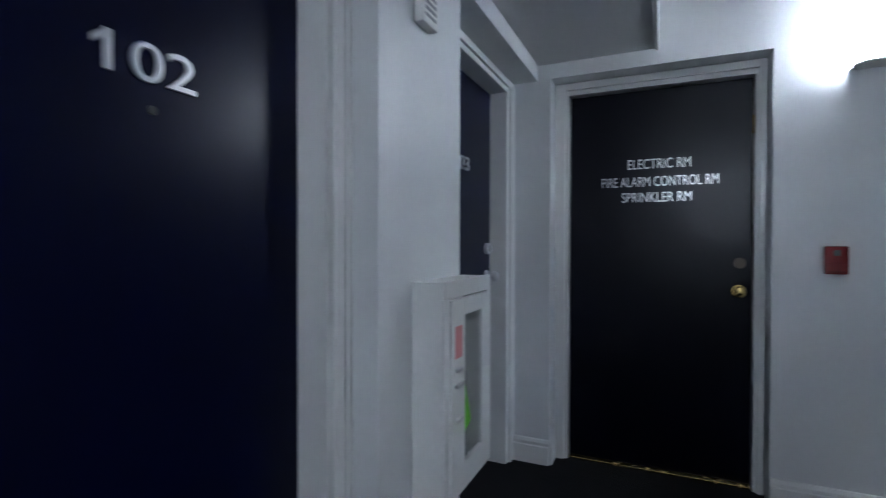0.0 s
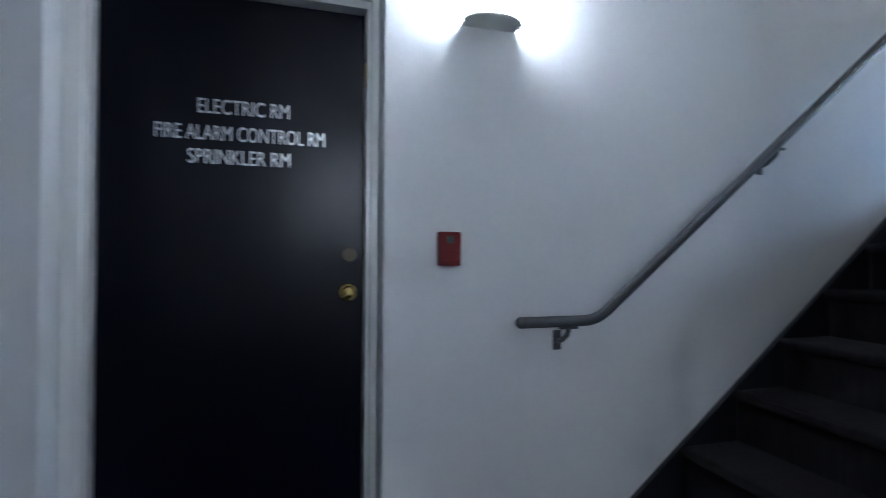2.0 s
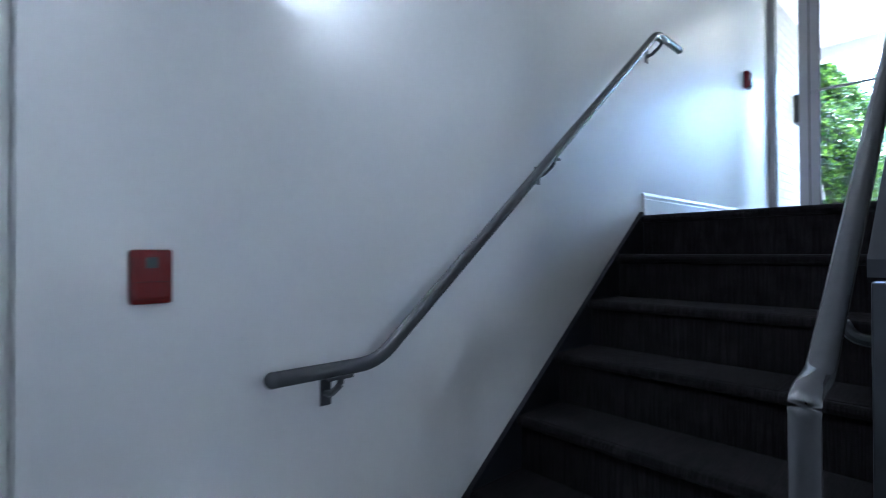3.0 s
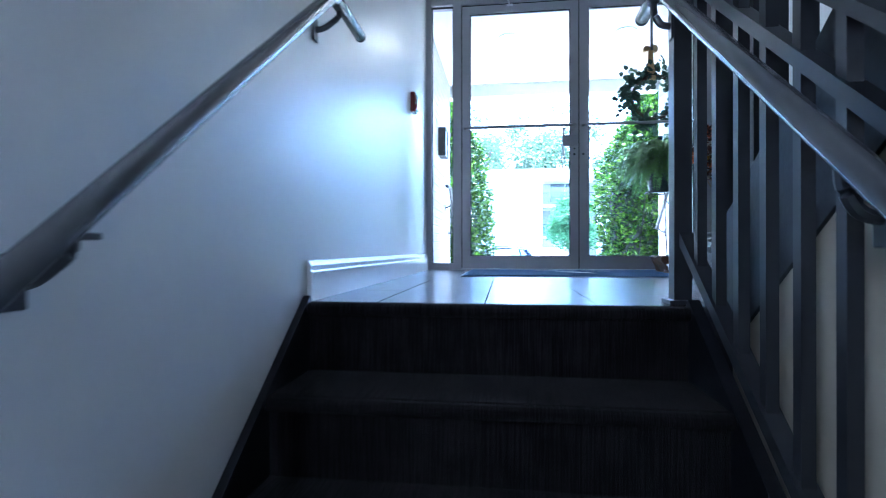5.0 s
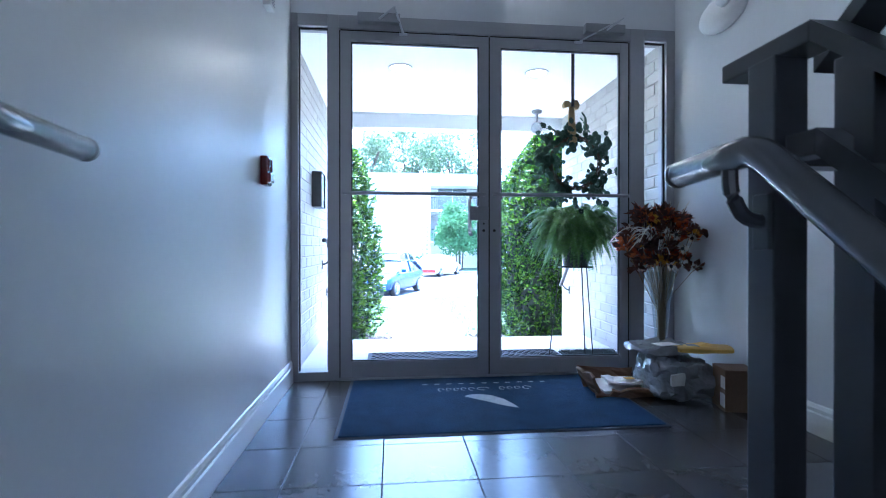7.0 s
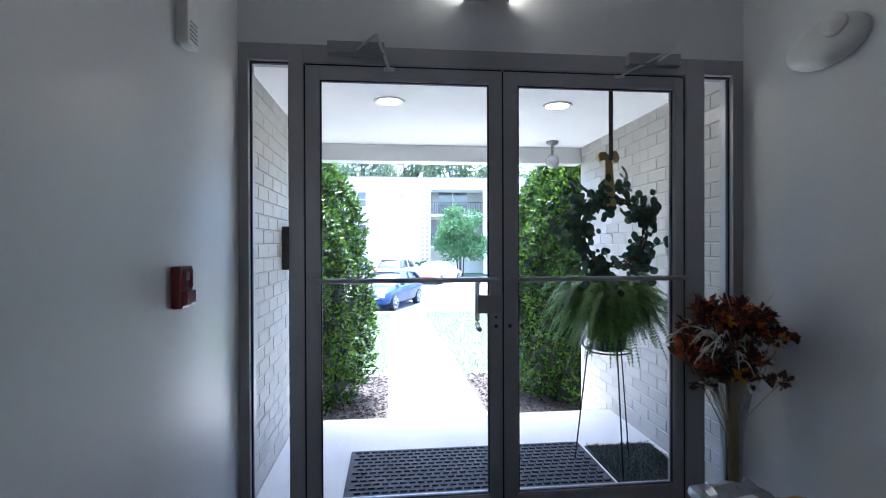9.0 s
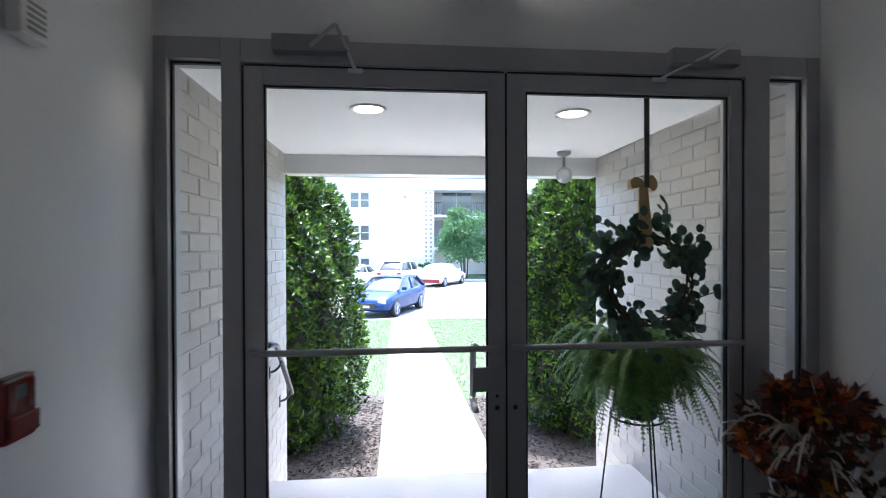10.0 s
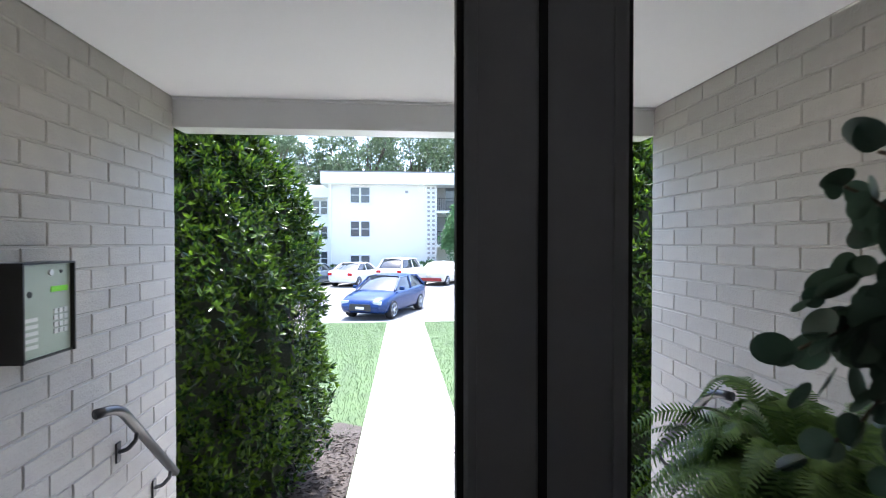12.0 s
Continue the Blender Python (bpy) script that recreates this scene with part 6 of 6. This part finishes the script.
for i in range(19):
    for j in range(2):
        z = LOTZ + 0.15 + i * 0.38
        x = 3.10 + j * 0.40
        bm = B(x, x + 0.30, AY - 0.11, AY - 0.061, z, z + 0.05)
        box(bm, x, x + 0.30, AY - 0.11, AY - 0.061, z + 0.23, z + 0.28)
        box(bm, x, x + 0.05, AY - 0.11, AY - 0.061, z + 0.05, z + 0.23)
        box(bm, x + 0.25, x + 0.30, AY - 0.11, AY - 0.061, z + 0.05, z + 0.23)
        ob = part("block", bm, FACADE, scr)
        # flat dark plate painted as the shade within the pierced block
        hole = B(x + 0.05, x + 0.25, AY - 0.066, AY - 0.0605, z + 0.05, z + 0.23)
        part("opening", hole, RECESS_SHADE, scr)
part("downpipe", T([(AX0 + 0.2, AY - 0.08, LOTZ), (AX0 + 0.2, AY - 0.08, AZT)], 0.06, 8), ROOFEDGE, flats, "white downpipe")
part("wall_lamp", B(1.35, 1.6, AY - 0.2, AY - 0.002, AZT - 0.65, AZT - 0.45, bevel=0.03), GREYPL, flats)
wing = thing("apartment_building", (-10, 46, LOTZ), "lower white painted wing of the flats, set back", "building")
part("wall", B(-26, -5.0, 46.0, 55, LOTZ - 0.2, 5.4), FACADE, wing)
part("roof", B(-26.5, -4.9, 45.3, 55.5, 5.4, 6.5, bevel=0.05), ROOFEDGE, wing, "flat roof with a white fascia")
for z in (-0.55, 1.7, 3.95):
    for xc in (-6.15, -8.5, -10.5, -15.0, -20.0):
        apartment_window(wing, xc, z, z + 1.25, 46.0, 1.35)
part("downpipe", T([(-5.2, 45.92, LOTZ), (-5.2, 45.92, 5.4)], 0.06, 8), ROOFEDGE, wing)

# ---------------------------------------------------------------- shrubs and trees
def shrub(name, cx, cy, z0, r, h, n, size, seed, label, category, mat_=None, trunk=False, multi=1):
    rg = np.random.default_rng(seed)
    t = thing(name, (cx, cy, z0), label, category, name + "s")
    nb = max(6, int(n / (130 if name == "oak_tree" else 260)))
    cs, pl, dr = [], [], []
    for i in range(nb):
        a, e = rg.uniform(0, 2 * math.pi), rg.random()
        rr = r * (0.9 if name == "oak_tree" else 0.72) * math.sqrt(rg.random())
        zc = z0 + h * ((0.36 + 0.6 * e * (1 - 0.35 * rr / r)) if trunk else (0.2 + 0.62 * e * (1 - 0.4 * rr / r)))
        cs.append((cx + rr * math.cos(a), cy + rr * math.sin(a), zc, r * (rg.uniform(0.16, 0.30) if name == "oak_tree" else rg.uniform(0.28, 0.46))))
    for c_ in cs:
        k = n // nb
        d = rg.normal(size=(k, 3)); d /= np.linalg.norm(d, axis=1, keepdims=True)
        pl.append(np.array(c_[:3]) + d * c_[3] * (rg.random((k, 1)) ** 0.4) * np.array([1, 1, 0.75]))
        dr.append(d * 0.7 + rg.normal(0, 0.5, (k, 3)))
    if trunk:
        for m_ in range(multi):
            a = 2 * math.pi * m_ / multi
            top = (cx + 0.25 * r * math.cos(a), cy + 0.25 * r * math.sin(a), z0 + h * 0.6)
            part("trunk", T([(cx + 0.05 * math.cos(a) * multi, cy + 0.05 * math.sin(a) * multi, z0 - 0.1), ((cx + top[0]) / 2, (cy + top[1]) / 2, z0 + h * 0.3), top], h * 0.022 / math.sqrt(multi), 8, taper=0.5), BARK, t)
        bm = bmesh.new()
        for c_ in cs[::2]:
            tube(bm, [(cx, cy, z0 + h * 0.35), ((cx + c_[0]) / 2, (cy + c_[1]) / 2, (z0 + h * 0.4 + c_[2]) / 2), c_[:3]], h * 0.008, 5, taper=0.3)
        part("limbs", bm, BARK, t)
    mesh_part("crown", leaves_mesh("crown", np.concatenate(pl), np.concatenate(dr), size, size * 0.55, mat_ or SHRUBLEAF, rg), t, "leafy uneven crown")
    return t


shrub("myrtle_tree", 6.1, 38.9, LOTZ, 2.3, 5.9, 9000, 0.26, 21, "young multi-stemmed myrtle tree in front of the flats", "tree", trunk=True, multi=4)
for i, (x, h, r) in enumerate(((-0.1, 1.6, 0.55), (1.4, 1.7, 0.7), (2.9, 1.5, 0.8), (3.9, 1.2, 0.7))):
    shrub("foundation_shrub", x, 40.6, LOTZ + 0.05, r, h, 1500, 0.16, 40 + i, "small rounded shrub at the foot of the flats", "shrub")
for i, x in enumerate((-3.8, -2.6, -1.5, -6.2, -7.4)):
    shrub("foundation_shrub", x, 40.4, LOTZ + 0.05, 0.85, 1.15, 1400, 0.16, 60 + i, "low clipped hedge shrub at the foot of the flats", "shrub", LEAF)
shrub("myrtle_tree", -6.4, 40.5, LOTZ, 1.2, 4.0, 3500, 0.22, 71, "slim young tree beside the corner of the flats", "tree", trunk=True, multi=2)
for i, (x, y, r, h) in enumerate(((-20, 64, 6.5, 15), (-14.5, 61, 4.5, 19), (-9.0, 66, 4.6, 19.5), (-3.2, 62, 5.4, 20.5), (2.6, 65, 5.4, 21), (8.5, 61, 5.6, 21), (16, 64, 6.5, 17), (24, 62, 6, 16), (-28, 62, 6, 16), (32, 66, 7, 17))):
    shrub("oak_tree", x, y, LOTZ + 0.1, r, h, 7500, 0.44, 100 + i, "tall broad-leaved tree behind the flats", "tree", TREELEAF, trunk=True)

# ---------------------------------------------------------------- lobby tiles and porch bricks
PITCH = 0.3352
tile_me = bake("tile", B(-PITCH / 2 + 0.002, PITCH / 2 - 0.002, -PITCH / 2 + 0.002, PITCH / 2 - 0.002, -0.008, 0.0, bevel=0.0015), TILE)
def tile(x, y, sx, sy):
    ob = new("tile", tile_me)
    ob.parent = floor_landing
    ob.location = (x, y, 0.0)
    ob.scale = (sx, sy, 1)


xs = [0.0185] + [0.236 + PITCH * i for i in range(7)] + [W - 0.003]
ys = [0.012] + [0.105 + PITCH * i for i in range(8)]
ys = [v_ for v_ in ys if v_ < FY0 - 0.03] + [FY0]
for xa, xb in zip(xs, xs[1:]):
    for ya, yb in zip(ys, ys[1:]):
        if xb - xa > 0.03 and yb - ya > 0.03:
            tile((xa + xb) / 2, (ya + yb) / 2, (xb - xa) / PITCH, (yb - ya) / PITCH)

BL, CH = 0.222, 0.0822
rb_ = random.Random(4)


def brick_mesh(w, flip):
    bm = B(-0.02, 0.007, -w / 2, w / 2, -CH / 2 + 0.003, CH / 2 - 0.003)
    front_edges = [e for e in bm.edges if all(v_.co.x > 0 for v_ in e.verts)]
    bmesh.ops.bevel(bm, geom=front_edges, offset=0.004, segments=1, affect="EDGES")
    if flip:
        bmesh.ops.scale(bm, vec=(-1, 1, 1), verts=bm.verts)
        bmesh.ops.reverse_faces(bm, faces=bm.faces)
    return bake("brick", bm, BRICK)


for wall_, xw, flip in ((wl, PL - 0.007, False), (wr_, PR + 0.007, True)):
    full, halfm = brick_mesh(BL - 0.006, flip), brick_mesh(BL / 2 - 0.006, flip)
    low = []
    z = 2.213 - CH / 2
    row = 0
    while z > -0.65:
        y = PE - 0.002
        first = True
        while y > FY1 + 0.02:
            half_ = first and row % 2
            ln = BL / 2 if half_ else BL
            yc = y - ln / 2
            floor_z = -0.045 if yc < 3.99 else (-0.23 if yc < 4.29 else -0.415)
            if z > floor_z and yc - ln / 2 > FY1 - 0.1:
                ob = new("brick", halfm if half_ else full)
                ob.parent = wall_
                ob.location = (xw + rb_.uniform(-0.0012, 0.0012), yc, z)
                ob.rotation_euler = (rb_.uniform(-0.006, 0.006), 0, rb_.uniform(-0.006, 0.006))
            y -= ln
            first = False
        z -= CH
        row += 1
